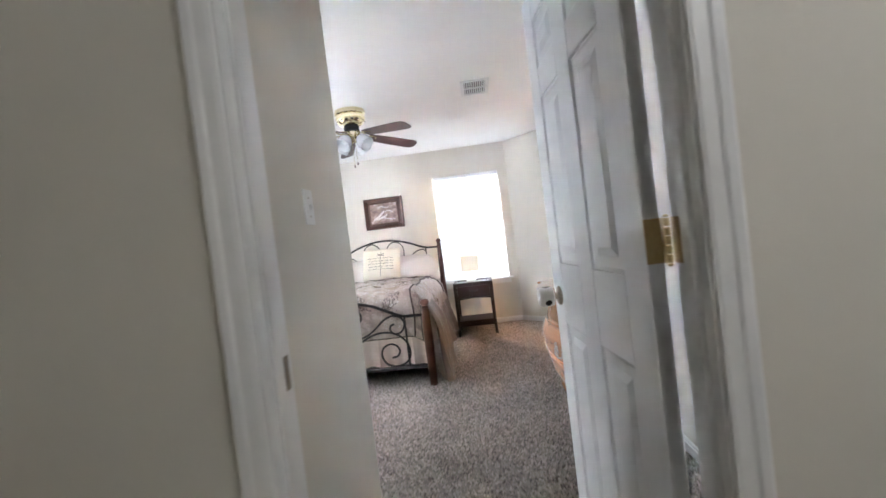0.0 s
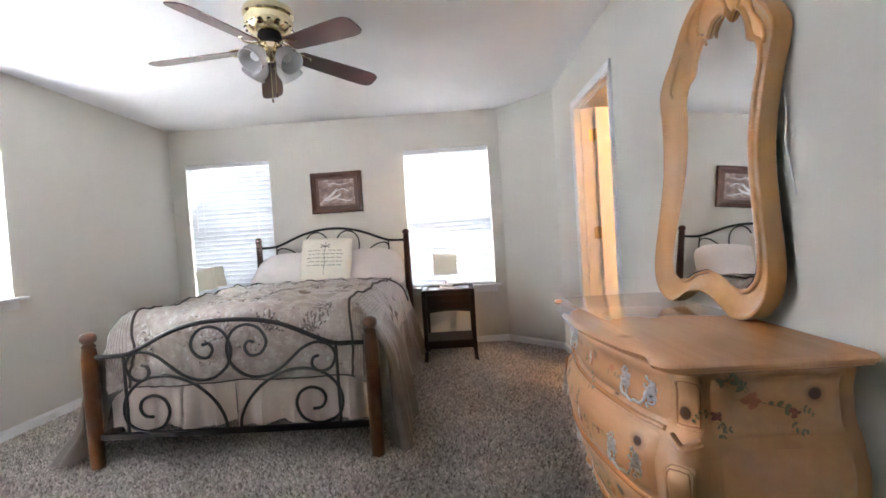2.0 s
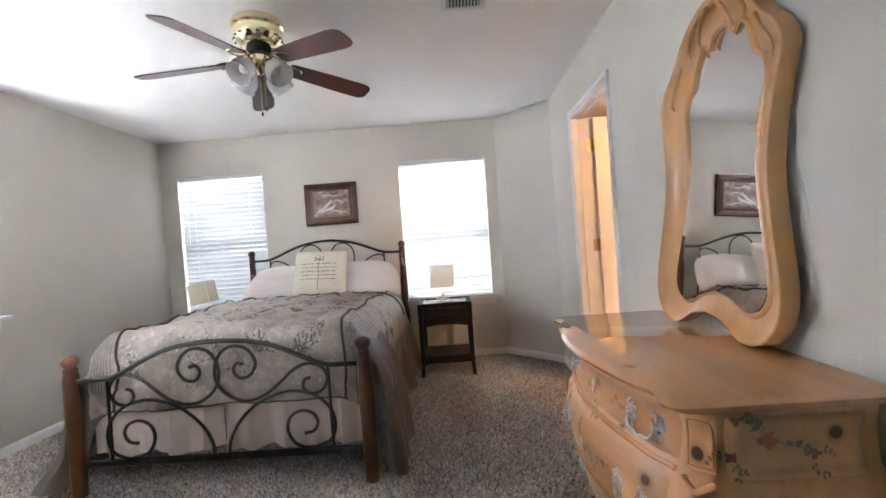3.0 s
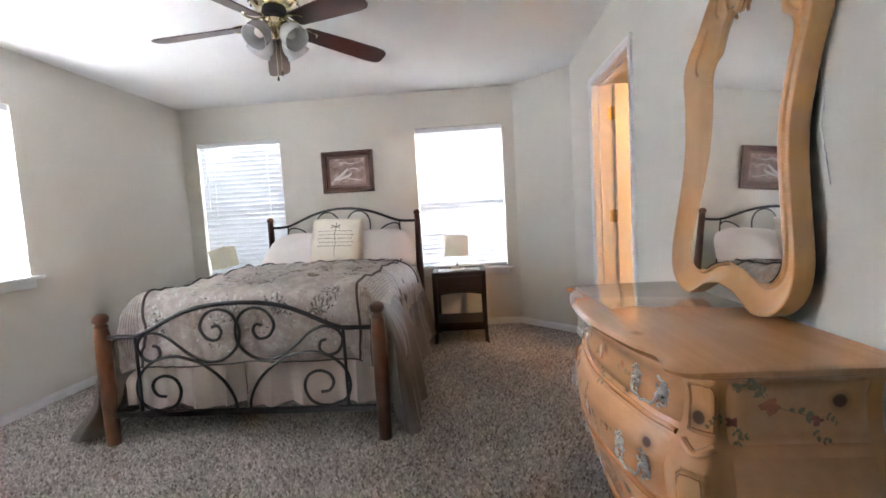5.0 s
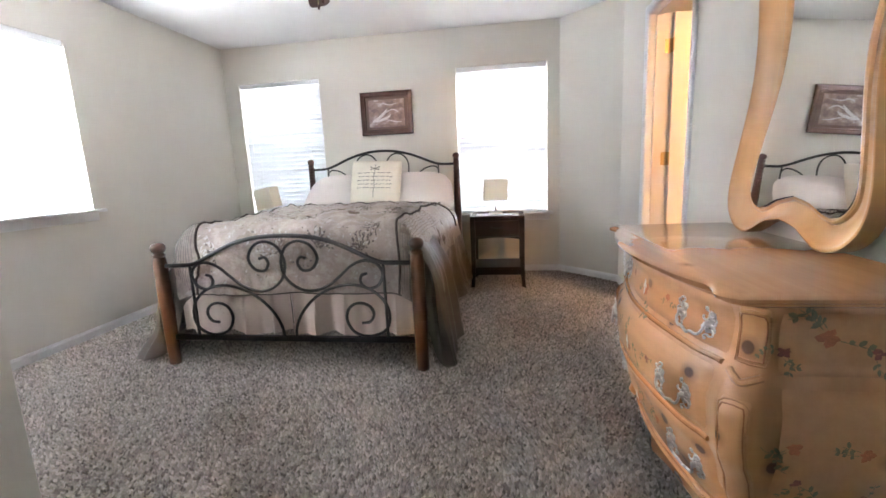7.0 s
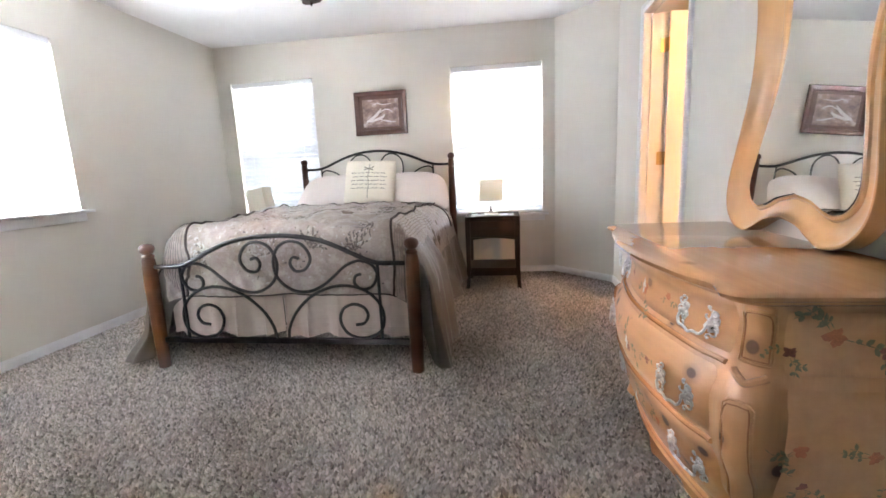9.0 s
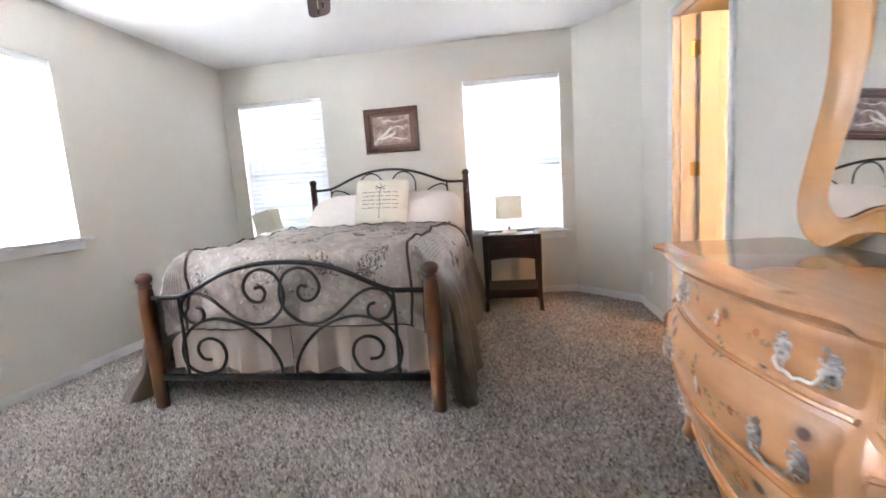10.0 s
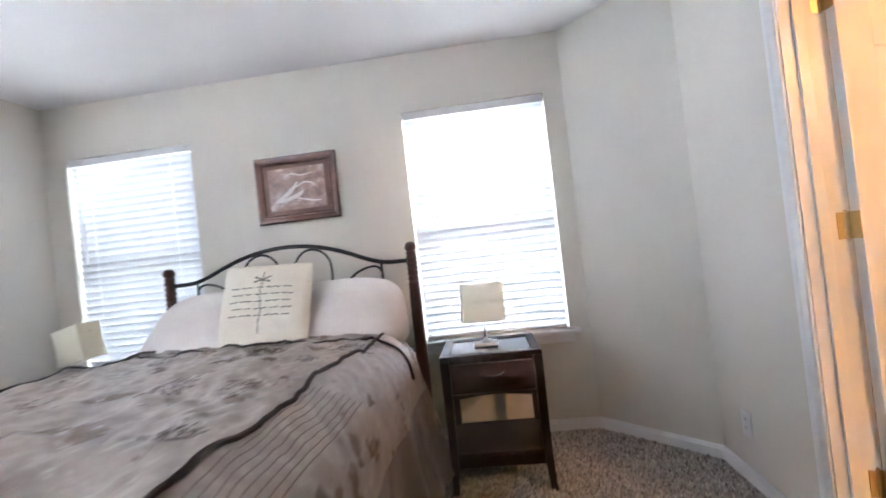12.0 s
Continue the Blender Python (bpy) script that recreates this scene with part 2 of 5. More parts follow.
M_VENT = plain("vent_enamel", (0.70, 0.70, 0.70), 0.4, var=0.03, bump=0.03)
# Near-black puts the shade of slots and holes into colour; rotor uses it too
M_DARK = plain("dark_void", (0.02, 0.02, 0.02), 0.8, var=0.2, bump=0.0)
M_VINYL = plain("bathroom_vinyl", (0.42, 0.33, 0.24), 0.4, var=0.1, scale=6)
M_LEAF = plain("painted_leaf", (0.20, 0.165, 0.085), 0.5, var=0.35, scale=50, bump=0.0)
M_ROSE = plain("painted_rose", (0.46, 0.15, 0.065), 0.5, var=0.4, scale=50, bump=0.0)
M_KNOTROSE = plain("painted_bud", (0.27, 0.085, 0.055), 0.5, var=0.35, scale=50, bump=0.0)
M_BOXSPRING = plain("box_spring_cloth", (0.10, 0.09, 0.085), 0.9, var=0.1, bump=0.2)


def carpet_material():
    m, t, b = material("taupe_carpet")
    geo = t.nodes.new("ShaderNodeNewGeometry")
    tone = ramp(t, geo.outputs["Random Per Island"], ((0.0, (0.12, 0.099, 0.086)), (0.25, (0.30, 0.256, 0.227)), (0.7, (0.44, 0.381, 0.342)), (1.0, (0.64, 0.566, 0.515))))
    v = coords(t)
    patch = ramp(t, noise_node(t, v, 2.2, 4), ((0.3, (0.82, 0.82, 0.82)), (0.7, (1.08, 1.08, 1.08))))
    clump = ramp(t, noise_node(t, v, 62, 2), ((0.36, (0.82, 0.82, 0.82)), (0.62, (1.1, 1.1, 1.1))))
    t.links.new(blend(t, 1.0, blend(t, 1.0, tone, patch, "MULTIPLY"), clump, "MULTIPLY"), b.inputs["Base Color"])
    b.inputs["Roughness"].default_value = 0.95
    b.inputs["Sheen Weight"].default_value = 0.25
    relief(t, b, noise_node(t, v, 420, 2), 0.5, 0.003)
    return m


def border_material():
    """The plain darker satin of the comforter's lower border."""
    m, t, b = material("brown_satin")
    v = coords(t)
    weave = noise_node(t, coords(t, (6, 6, 1)), 90, 3)
    big = noise_node(t, v, 6, 4)
    col = blend(t, 0.4, ramp(t, big, ((0.3, (0.105, 0.086, 0.077)), (0.7, (0.165, 0.138, 0.124)))), ramp(t, weave, ((0.3, (0.095, 0.078, 0.07)), (0.7, (0.175, 0.147, 0.132)))))
    t.links.new(col, b.inputs["Base Color"])
    t.links.new(ramp(t, big, ((0.3, (0.26,) * 3), (0.7, (0.38,) * 3))), b.inputs["Roughness"])
    relief(t, b, blend(t, 0.3, noise_node(t, v, 18, 5, 0.6), weave), 0.4, 0.006)
    return m


def comforter_material():
    """Woven satin: taupe, with paler brocade patches and a crinkled weave."""
    m, t, b = material("taupe_satin")
    v = coords(t)
    weave = noise_node(t, coords(t, (1, 7, 1)), 60, 3)
    big = noise_node(t, v, 7, 5)
    col = ramp(t, big, ((0.28, (0.22, 0.172, 0.146)), (0.5, (0.305, 0.245, 0.209)), (0.72, (0.41, 0.34, 0.29))))
    col = blend(t, 0.35, col, ramp(t, weave, ((0.3, (0.19, 0.155, 0.135)), (0.7, (0.41, 0.34, 0.29)))))
    brocade = ramp(t, noise_node(t, v, 17, 6, 0.7), ((0.50, (0, 0, 0)), (0.60, (0.55, 0.55, 0.55))))
    col = blend(t, brocade, col, (0.47, 0.41, 0.36))
    t.links.new(col, b.inputs["Base Color"])
    t.links.new(ramp(t, big, ((0.3, (0.24,) * 3), (0.7, (0.40,) * 3))), b.inputs["Roughness"])
    b.inputs["Specular IOR Level"].default_value = 0.6
    relief(t, b, blend(t, 0.3, noise_node(t, v, 16, 6, 0.62), weave), 0.5, 0.008)
    return m


def glass_material(name, rough=0.02, tint=(1, 1, 1), clear=1.0):
    m, t, b = material(name)
    b.inputs["Base Color"].default_value = (*tint, 1)
    b.inputs["Transmission Weight"].default_value, b.inputs["Roughness"].default_value, b.inputs["IOR"].default_value = clear, rough, 1.45
    return m


def slat_material():
    m, t, b = material("blind_slat")
    tr = t.nodes.new("ShaderNodeBsdfTranslucent")
    tr.inputs[0].default_value = (0.86, 0.88, 0.9, 1)
    mix = t.nodes.new("ShaderNodeMixShader")
    mix.inputs[0].default_value = 0.25
    col = ramp(t, noise_node(t, coords(t, (0.1, 0.1, 1)), 30, 3), ((0.3, (0.76, 0.77, 0.78)), (0.7, (0.83, 0.84, 0.85))))
    t.links.new(col, b.inputs["Base Color"])
    b.inputs["Roughness"].default_value = 0.45
    t.links.new(b.outputs[0], mix.inputs[1]), t.links.new(tr.outputs[0], mix.inputs[2])
    t.links.new(mix.outputs[0], t.nodes["Material Output"].inputs[0])
    return m


def mirror_material():
    m, t, b = material("mirror_silver")
    b.inputs["Base Color"].default_value = (0.86, 0.87, 0.86, 1)
    b.inputs["Metallic"].default_value = 1.0
    t.links.new(ramp(t, noise_node(t, coords(t), 3, 2), ((0.3, (0.008,) * 3), (0.7, (0.02,) * 3))), b.inputs["Roughness"])
    return m


def print_material():
    """The framed print: rosy brown branches and pale blurred shapes."""
    m, t, b = material("sepia_print")
    v = coords(t, (1, 1, 1.3))
    n = noise_node(t, v, 16, 5, 0.6)
    col = ramp(t, n, ((0.3, (0.10, 0.055, 0.045)), (0.45, (0.24, 0.15, 0.125)), (0.56, (0.33, 0.225, 0.19)), (0.66, (0.55, 0.45, 0.40))))
    t.links.new(col, b.inputs["Base Color"])
    b.inputs["Roughness"].default_value = 0.45
    return m


def shade_material():
    m, t, b = material("lamp_linen")
    tr = t.nodes.new("ShaderNodeBsdfTranslucent")
    tr.inputs[0].default_value = (0.97, 0.95, 0.89, 1)
    mix = t.nodes.new("ShaderNodeMixShader")
    mix.inputs[0].default_value = 0.85
    v = coords(t)
    t.links.new(ramp(t, noise_node(t, v, 20, 3), ((0.3, (0.84, 0.78, 0.65)), (0.7, (0.88, 0.83, 0.71)))), b.inputs["Base Color"])
    b.inputs["Roughness"].default_value = 0.8
    relief(t, b, noise_node(t, v, 380, 2), 0.3, 0.002)
    t.links.new(b.outputs[0], mix.inputs[1]), t.links.new(tr.outputs[0], mix.inputs[2])
    t.links.new(mix.outputs[0], t.nodes["Material Output"].inputs[0])
    return m


M_SHADE = shade_material()
M_CARPET, M_COMFORTER, M_SLAT, M_MIRROR, M_PRINT = carpet_material(), comforter_material(), slat_material(), mirror_material(), print_material()
M_BORDER = border_material()
M_PANE = glass_material("window_glass")
M_TULIP = glass_material("ribbed_glass", 0.18, (0.97, 0.98, 0.98), 0.35)
M_CRYSTAL = glass_material("lamp_glass", 0.03)

# ---- the shell ----
solo("floor", block(XL - 0.2, -5.4, -0.12, 2.381, YH + 0.14, -0.008), plain("carpet_backing", (0.36, 0.30, 0.255), 0.95, var=0.2, scale=40, bump=0.6, bscale=220, dist=0.01), "taupe carpeted floor slab", "floor", "structure")
solo("floor_bathroom", block(2.383, -1.2, -0.12, 4.4, 2.9, 0.0), M_VINYL, "tan vinyl bathroom floor", "floor", "structure")
solo("ceiling", block(XL - 0.2, -5.4, CEIL, 4.4, 2.9, CEIL + 0.12), M_CEIL, "white textured flat ceiling", "ceiling", "structure")


def wall_along_x(name, x0, x1, y0, y1, holes, label):
    """A wall from x0 to x1 with openings (x0, x1, z0, z1)."""
    rows, x = [], x0
    for a, b, c, d in holes:
        rows += [(x, y0, 0, a, y1, CEIL), (a, y0, d, b, y1, CEIL)]
        if c > 0:
            rows.append((a, y0, 0, b, y1, c))
        x = b
    rows.append((x, y0, 0, x1, y1, CEIL))
    return solo(name, blocks(rows), M_WALL, label, "wall", "structure")


def wall_along_y(name, y0, y1, x0, x1, holes, label):
    rows, y = [], y0
    for a, b, c, d in holes:
        rows += [(x0, y, 0, x1, a, CEIL), (x0, a, d, x1, b, CEIL)]
        if c > 0:
            rows.append((x0, a, 0, x1, b, c))
        y = b
    rows.append((x0, y, 0, x1, y1, CEIL))
    return solo(name, blocks(rows), M_WALL, label, "wall", "structure")


BEIGE = "beige painted drywall with light texture"
wall_along_x("wall_north", XL - 0.14, CUT_A[0] + 0.02, YH, YH + 0.14, [(*WIN_A, SILL_Z, WIN_Z), (*WIN_B, SILL_Z, WIN_Z)], BEIGE)
wall_along_y("wall_west", YB - 0.14, YH, XL - 0.14, XL, [(*WIN_UNSEEN, SILL_C, WIN_Z), (*WIN_C, SILL_C, WIN_Z)], BEIGE)
wall_along_x("wall_south", XL, XN, YB - 0.115, YB, [], BEIGE)
wall_along_y("wall_nook", YD, YB - 0.115, XN - 0.115, XN, [], BEIGE)
BATH_Y, BATH_TOP = (0.405, 1.155), 2.075
wall_along_y("wall_east", YD, CUT_B[1] + 0.02, XR, XR + WALL, [(BATH_Y[0] - 0.02, BATH_Y[1] + 0.02, 0, BATH_TOP + 0.02)], BEIGE)
cut = Vector((CUT_B[0] - CUT_A[0], CUT_B[1] - CUT_A[1], 0))
out = Vector((-cut.y, cut.x, 0)).normalized() * 0.12
solo("wall_corner", prism([Vector((*CUT_A, 0)), Vector((*CUT_B, 0)), Vector((*CUT_B, 0)) + out, Vector((*CUT_A, 0)) + out], CEIL, (0, 0, 1)), M_WALL, BEIGE, "wall", "structure")
DOOR_X, DOOR_TOP = (0.885, 1.690), 2.05
wall_along_x("wall_entry", 0.1, 2.9, YDH, YD, [(DOOR_X[0] - 0.02, DOOR_X[1] + 0.02, 0, DOOR_TOP + 0.02)], BEIGE)
HALL = "shaded beige hall wall"
solo("wall_hall_west", block(0.0, -5.4, 0, 0.1, YD, CEIL), M_WALL, HALL, "wall", "structure")
solo("wall_hall_east", block(2.9, -5.4, 0, 3.0, YD, CEIL), M_WALL, HALL, "wall", "structure")
solo("wall_hall_south", block(0.1, -5.4, 0, 2.9, -5.3, CEIL), M_WALL, HALL, "wall", "structure")
solo("floor_hall_side", block(2.381, -5.4, -0.12, 3.0, YD, 0.0), M_VINYL, "hall floor edge", "floor", "structure")
M_BATHWALL = paint("bathroom_paint", (0.66, 0.60, 0.50))
solo("wall_bathroom_east", block(4.2, -1.2, 0, 4.3, 2.9, CEIL), M_BATHWALL, "warmly lit bathroom wall", "wall", "structure")
solo("wall_bathroom_south", block(XR + WALL + 0.002, -1.2, 0, 4.2, -1.1, CEIL), M_BATHWALL, "warmly lit bathroom wall", "wall", "structure")
solo("wall_bathroom_north", block(XR + WALL + 0.002, 2.7, 0, 4.2, 2.8, CEIL), M_BATHWALL, "warmly lit bathroom wall", "wall", "structure")
solo("wall_bathroom_west", block(XR + WALL + 0.004, CUT_B[1] + 0.03, 0, XR + WALL + 0.05, 2.7, CEIL), M_BATHWALL, "warmly lit bathroom wall", "wall", "structure")


def moulding(points, inward, height=0.066, depth=0.014):
    """A baseboard along a line of floor points, with an eased top edge; inward gives the room's side for each run."""
    bm = bmesh.new()
    for (a, b), n in zip(zip(points, points[1:]), inward):
        a, b, n = Vector((*a, 0)), Vector((*b, 0)), Vector((*n, 0)).normalized()
        prof = [(0, 0), (depth, 0), (depth, height * 0.72), (depth * 0.72, height * 0.80), (depth * 0.6, height * 0.93), (depth * 0.25, height), (0, height)]
        prism([a + n * d + Vector((0, 0, h)) for d, h in prof], (b - a).length, (b - a).normalized(), bm)
    return bm


nd = Vector((-out.x, -out.y))
solo("baseboard", moulding([(XL, YB), (XL, YH), CUT_A, CUT_B, (XR, BATH_Y[1] + 0.075)], [(1, 0), (0, -1), (nd.x, nd.y), (-1, 0)]), M_TRIM, "white painted baseboard along the walls", "baseboard", "structure")
solo("baseboard_east", moulding([(XR, BATH_Y[0] - 0.075), (XR, YD)], [(-1, 0)]), M_TRIM, "white painted baseboard along the walls", "baseboard", "structure")
solo("baseboard_nook", moulding([(XL, YB), (XN, YB), (XN, YD)], [(0, 1), (1, 0)]), M_TRIM, "white painted baseboard along the walls", "baseboard", "structure")


solo("ground", block(-60, -60, -0.5, 60, 60, -0.3), plain("dry_lawn", (0.32, 0.31, 0.24), 0.95, var=0.3, scale=2.0, bump=0.5, bscale=30), "dry lawn around the house", "ground", "structure")

# ---- windows ----
def window(name, a, b, z0, z1, to_room, wall_at, label):
    """A single-hung window with its inside-mounted blind; a to b runs along the wall, to_room points in."""
    n = Vector(to_room)
    run = Vector((1, 0, 0)) if abs(n.y) > 0.5 else Vector((0, 1, 0))
    base = (Vector((0, wall_at, 0)) if abs(n.y) > 0.5 else Vector((wall_at, 0, 0)))
    mat = Matrix.Identity(4)
    mat.col[0][:3], mat.col[1][:3], mat.col[3][:3] = run, n, base

    def bar(u0, d0, w0, u1, d1, w1, bevel=0.0):
        bm = block(u0, d0, w0, u1, d1, w1, bevel=bevel)
        bmesh.ops.transform(bm, matrix=mat, verts=bm.verts)
        return bm

    mid = (z0 + z1) / 2
    loc = mat @ Vector(((a + b) / 2, -0.1, z0))
    win = thing(name, loc, label, "window", kind="structure")
    f = 0.045
    for u0, w0, u1, w1 in ((a, z0, a + f, z1), (b - f, z0, b, z1), (a + f, z1 - f, b - f, z1), (a + f, z0, b - f, z0 + f), (a + f, mid - 0.022, b - f, mid + 0.022)):
        part("window_frame", bar(u0, -0.135, w0, u1, -0.088, w1, 0.004), M_TRIM, win)
    for w0, w1 in ((z0 + f, mid - 0.022), (mid + 0.022, z1 - f)):
        pane = part("pane", bar(a + f, -0.118, w0, b - f, -0.114, w1), M_PANE, win)
        pane.visible_shadow = False
    sill = thing(name.replace("window", "sill"), mat @ Vector(((a + b) / 2, 0, z0 - 0.05)), "white painted window stool and apron", "window sill", kind="structure")
    part("stool", bar(a - 0.055, -0.085, z0 - 0.024, b + 0.055, 0.062, z0 - 0.002, 0.007), M_TRIM, sill)
    part("apron", bar(a - 0.02, 0.001, z0 - 0.085, b + 0.02, 0.017, z0 - 0.0245, 0.004), M_TRIM, sill)
    blind = thing("window_blind", mat @ Vector(((a + b) / 2, -0.03, z0)), "white two-inch slatted blind lowered over the window", "blind", group="window blinds")
    part("headrail", bar(a + 0.008, -0.058, z1 - 0.05, b - 0.008, -0.004, z1 - 0.002, 0.004), M_TRIM, blind)
    part("bottom_rail", bar(a + 0.012, -0.056, z0 + 0.004, b - 0.012, -0.006, z0 + 0.022, 0.005), M_TRIM, blind)
    w = 0.05
    prof = [(-w / 2, 0.0), (-w / 4, 0.0022), (0, 0.003), (w / 4, 0.0022), (w / 2, 0.0), (w / 2, -0.0026), (0, 0.0004), (-w / 2, -0.0026)]
    bm = prism([Vector((a + 0.012, d, h)) for d, h in prof], b - a - 0.024, (1, 0, 0))
    me = finish("slat", bm, M_SLAT)
    z, k = z1 - 0.075, 0
    tilt = Matrix.Rotation(radians(66), 4, "X")
    while z > z0 + 0.035:
        s = new("slat", me)
        s.parent = blind
        s.matrix_parent_inverse = Matrix.Translation(-blind.location)
        s.matrix_basis = mat @ Matrix.Translation((0, -0.031, z)) @ Matrix.Rotation(radians(random.uniform(-1.2, 1.2)), 4, "X") @ tilt
        z -= 0.048
    for u in (a + 0.16, b - 0.16):
        part("ladder_cord", bar(u - 0.0015, -0.0125, z0 + 0.02, u + 0.0015, -0.0105, z1 - 0.05), M_PLASTIC, blind)
    part("tilt_wand", bar(a + 0.085, -0.004, z1 - 0.72, a + 0.092, 0.003, z1 - 0.05, 0.002), M_PLASTIC, blind)
    return win


window("window_1", *WIN_A, SILL_Z, WIN_Z, (0, -1, 0), YH, "white framed single-hung window with bright daylight behind")
window("window_2", *WIN_B, SILL_Z, WIN_Z, (0, -1, 0), YH, "white framed single-hung window with bright daylight behind")
window("window_3", *WIN_C, SILL_C, WIN_Z, (1, 0, 0), XL, "white framed single-hung window with bright daylight behind")
# Unseen window, added to carry the extra west daylight
window("window_4", *WIN_UNSEEN, SILL_C, WIN_Z, (1, 0, 0), XL, "white framed single-hung window with bright daylight behind")


# ---- doors ----
def panel_door(name, w, h, label, knob=True):
    """A six-panel door leaf of its own, hinge at the origin, running along +x, faces at y = 0 and -0.035."""
    d = thing(name, (0, 0, 0), label, "door", kind="structure")
    t = 0.035
    st, mid = 0.115, 0.115
    pw = (w - 2 * st - mid) / 2
    rows = [(0.22, 0.88), (1.09, 1.66), (1.76, h - 0.11)]
    cells = [(x0, z0, x0 + pw, z1) for x0 in (st, st + pw + mid) for z0, z1 in rows]
    core = bmesh.new()
    box(core, 0, -t + 0.008, 0, w, -0.008, h)
    part("core", core, M_DOOR, d)
    for x0, x1 in ((0, st), (st + pw, st + pw + mid), (w - st, w)):
        part("stile", block(x0, -t, 0, x1, 0, h, bevel=0.003), M_DOOR, d)
    zs = [0.0] + [z for r in rows for z in r] + [h]
    for z0, z1 in zip(zs[0::2], zs[1::2]):
        for x0 in (st, st + pw + mid):
            part("rail", block(x0 + 0.0005, -t + 0.0004, z0, x0 + pw - 0.0005, -0.0004, z1, bevel=0.003), M_DOOR, d)
    for x0, z0, x1, z1 in cells:
        for y, s in ((-0.008, 1), (-t + 0.008, -1)):
            bm = bmesh.new()
            rings = []
            for inset, lift in ((0.004, 0.0), (0.02, -0.0045), (0.035, -0.003), (0.06, 0.005), (0.068, 0.005)):
                rings.append([bm.verts.new((x, y + s * (lift + 0.002), z)) for x, z in ((x0 + inset, z0 + inset), (x1 - inset, z0 + inset), (x1 - inset, z1 - inset), (x0 + inset, z1 - inset))])
            for a, b in zip(rings, rings[1:]):
                for k in range(4):
                    bm.faces.new((a[k], a[(k + 1) % 4], b[(k + 1) % 4], b[k]))
            bm.faces.new(rings[-1])
            part("raised_panel", bm, M_DOOR, d)
    return d


def hinge_on(door, z, face=-0.035, away=-1, label="brass butt hinge"):
    """Butt hinge at the leaf's hinge edge; the knuckle stands off the given face."""
    bm = block(-0.0025, -0.034, z - 0.045, -0.0002, -0.001, z + 0.045)
    y = face + away * 0.006
    box(bm, -0.014, min(face, face + away * 0.0025), z - 0.045, -0.001, max(face, face + away * 0.0025), z + 0.045)
    for k in range(5):
        a = z - 0.045 + 0.018 * k
        lathe([(0.0052, a + 0.0006), (0.0066, a + 0.0014), (0.0066, a + 0.0166), (0.0052, a + 0.0174)], (-0.012, y, 0), 12, bm=bm)
    for a, d in ((z + 0.045, 1), (z - 0.045, -1)):
        lathe([(0.0, a), (0.006, a + 0.001 * d), (0.0062, a + 0.004 * d), (0.002, a + 0.007 * d), (0.0, a + 0.007 * d)], (-0.012, y, 0), 12, bm=bm)
    part("hinge", bm, M_BRASS, door, label, True)


entry = panel_door("door_1", 0.765, 2.03, "open white six-panel bedroom door with a child-proof knob cover")
for hz in (0.22, 1.165, 1.83):
    hinge_on(entry, hz)
KX, KZ = 0.690, 0.972
for side in (1, -1):
    ax = Matrix.Rotation(radians(-90 * side), 4, "X")
    y0 = 0.0 if side == 1 else -0.035
    rose = part("rosette", lathe([(0.0, -0.001), (0.033, -0.001), (0.034, 0.004), (0.029, 0.009), (0.013, 0.011), (0.012, 0.02)], (KX, y0, KZ), 28, ax), M_NICKEL, entry, "satin nickel rosette", True)
    part("knob", lathe([(0.011, 0.018), (0.012, 0.03), (0.021, 0.036), (0.027, 0.046), (0.027, 0.056), (0.020, 0.064), (0.0, 0.066)], (KX, y0, KZ), 28, ax), M_NICKEL, entry, "satin nickel door knob", True)
cover = part("knob_cover", lathe([(0.030, 0.026), (0.034, 0.030), (0.0345, 0.054), (0.033, 0.070), (0.028, 0.077), (0.014, 0.079), (0.013, 0.072), (0.025, 0.070), (0.0295, 0.054), (0.029, 0.026)], (KX, 0, KZ), 32, Matrix.Rotation(radians(-90), 4, "X")), M_PLASTIC, entry, "white plastic child-proof cover", True)
for k in range(3):
    a = radians(90 + 120 * k)
    part("grip_hole", lathe([(0.0, 0.0), (0.012, 0.0), (0.012, 0.0016), (0.0, 0.0016)], (KX + 0.0338 * math.cos(a), 0.050, KZ + 0.0338 * math.sin(a)), 14, Matrix.Rotation(a, 4, "Y").inverted() @ Matrix.Rotation(radians(90), 4, "Y")), M_DARK, cover, "oval finger opening")
part("latch_plate", block(0.7652, -0.029, KZ - 0.028, 0.7665, -0.006, KZ + 0.028), M_NICKEL, entry, "nickel latch plate")
entry.matrix_world = pose(1.636, YD + 0.009, 0.012, 0, 0, 95.3)

bdoor = panel_door("door_2", 0.735, 2.055, "open white six-panel bathroom door in warm light")
for hz in (0.24, 1.09, 1.85):
    hinge_on(bdoor, hz, 0.0, 1)
bdoor.matrix_world = pose(XR + WALL + 0.006, BATH_Y[1] - 0.004, 0.012, 0, 0, 7.0)


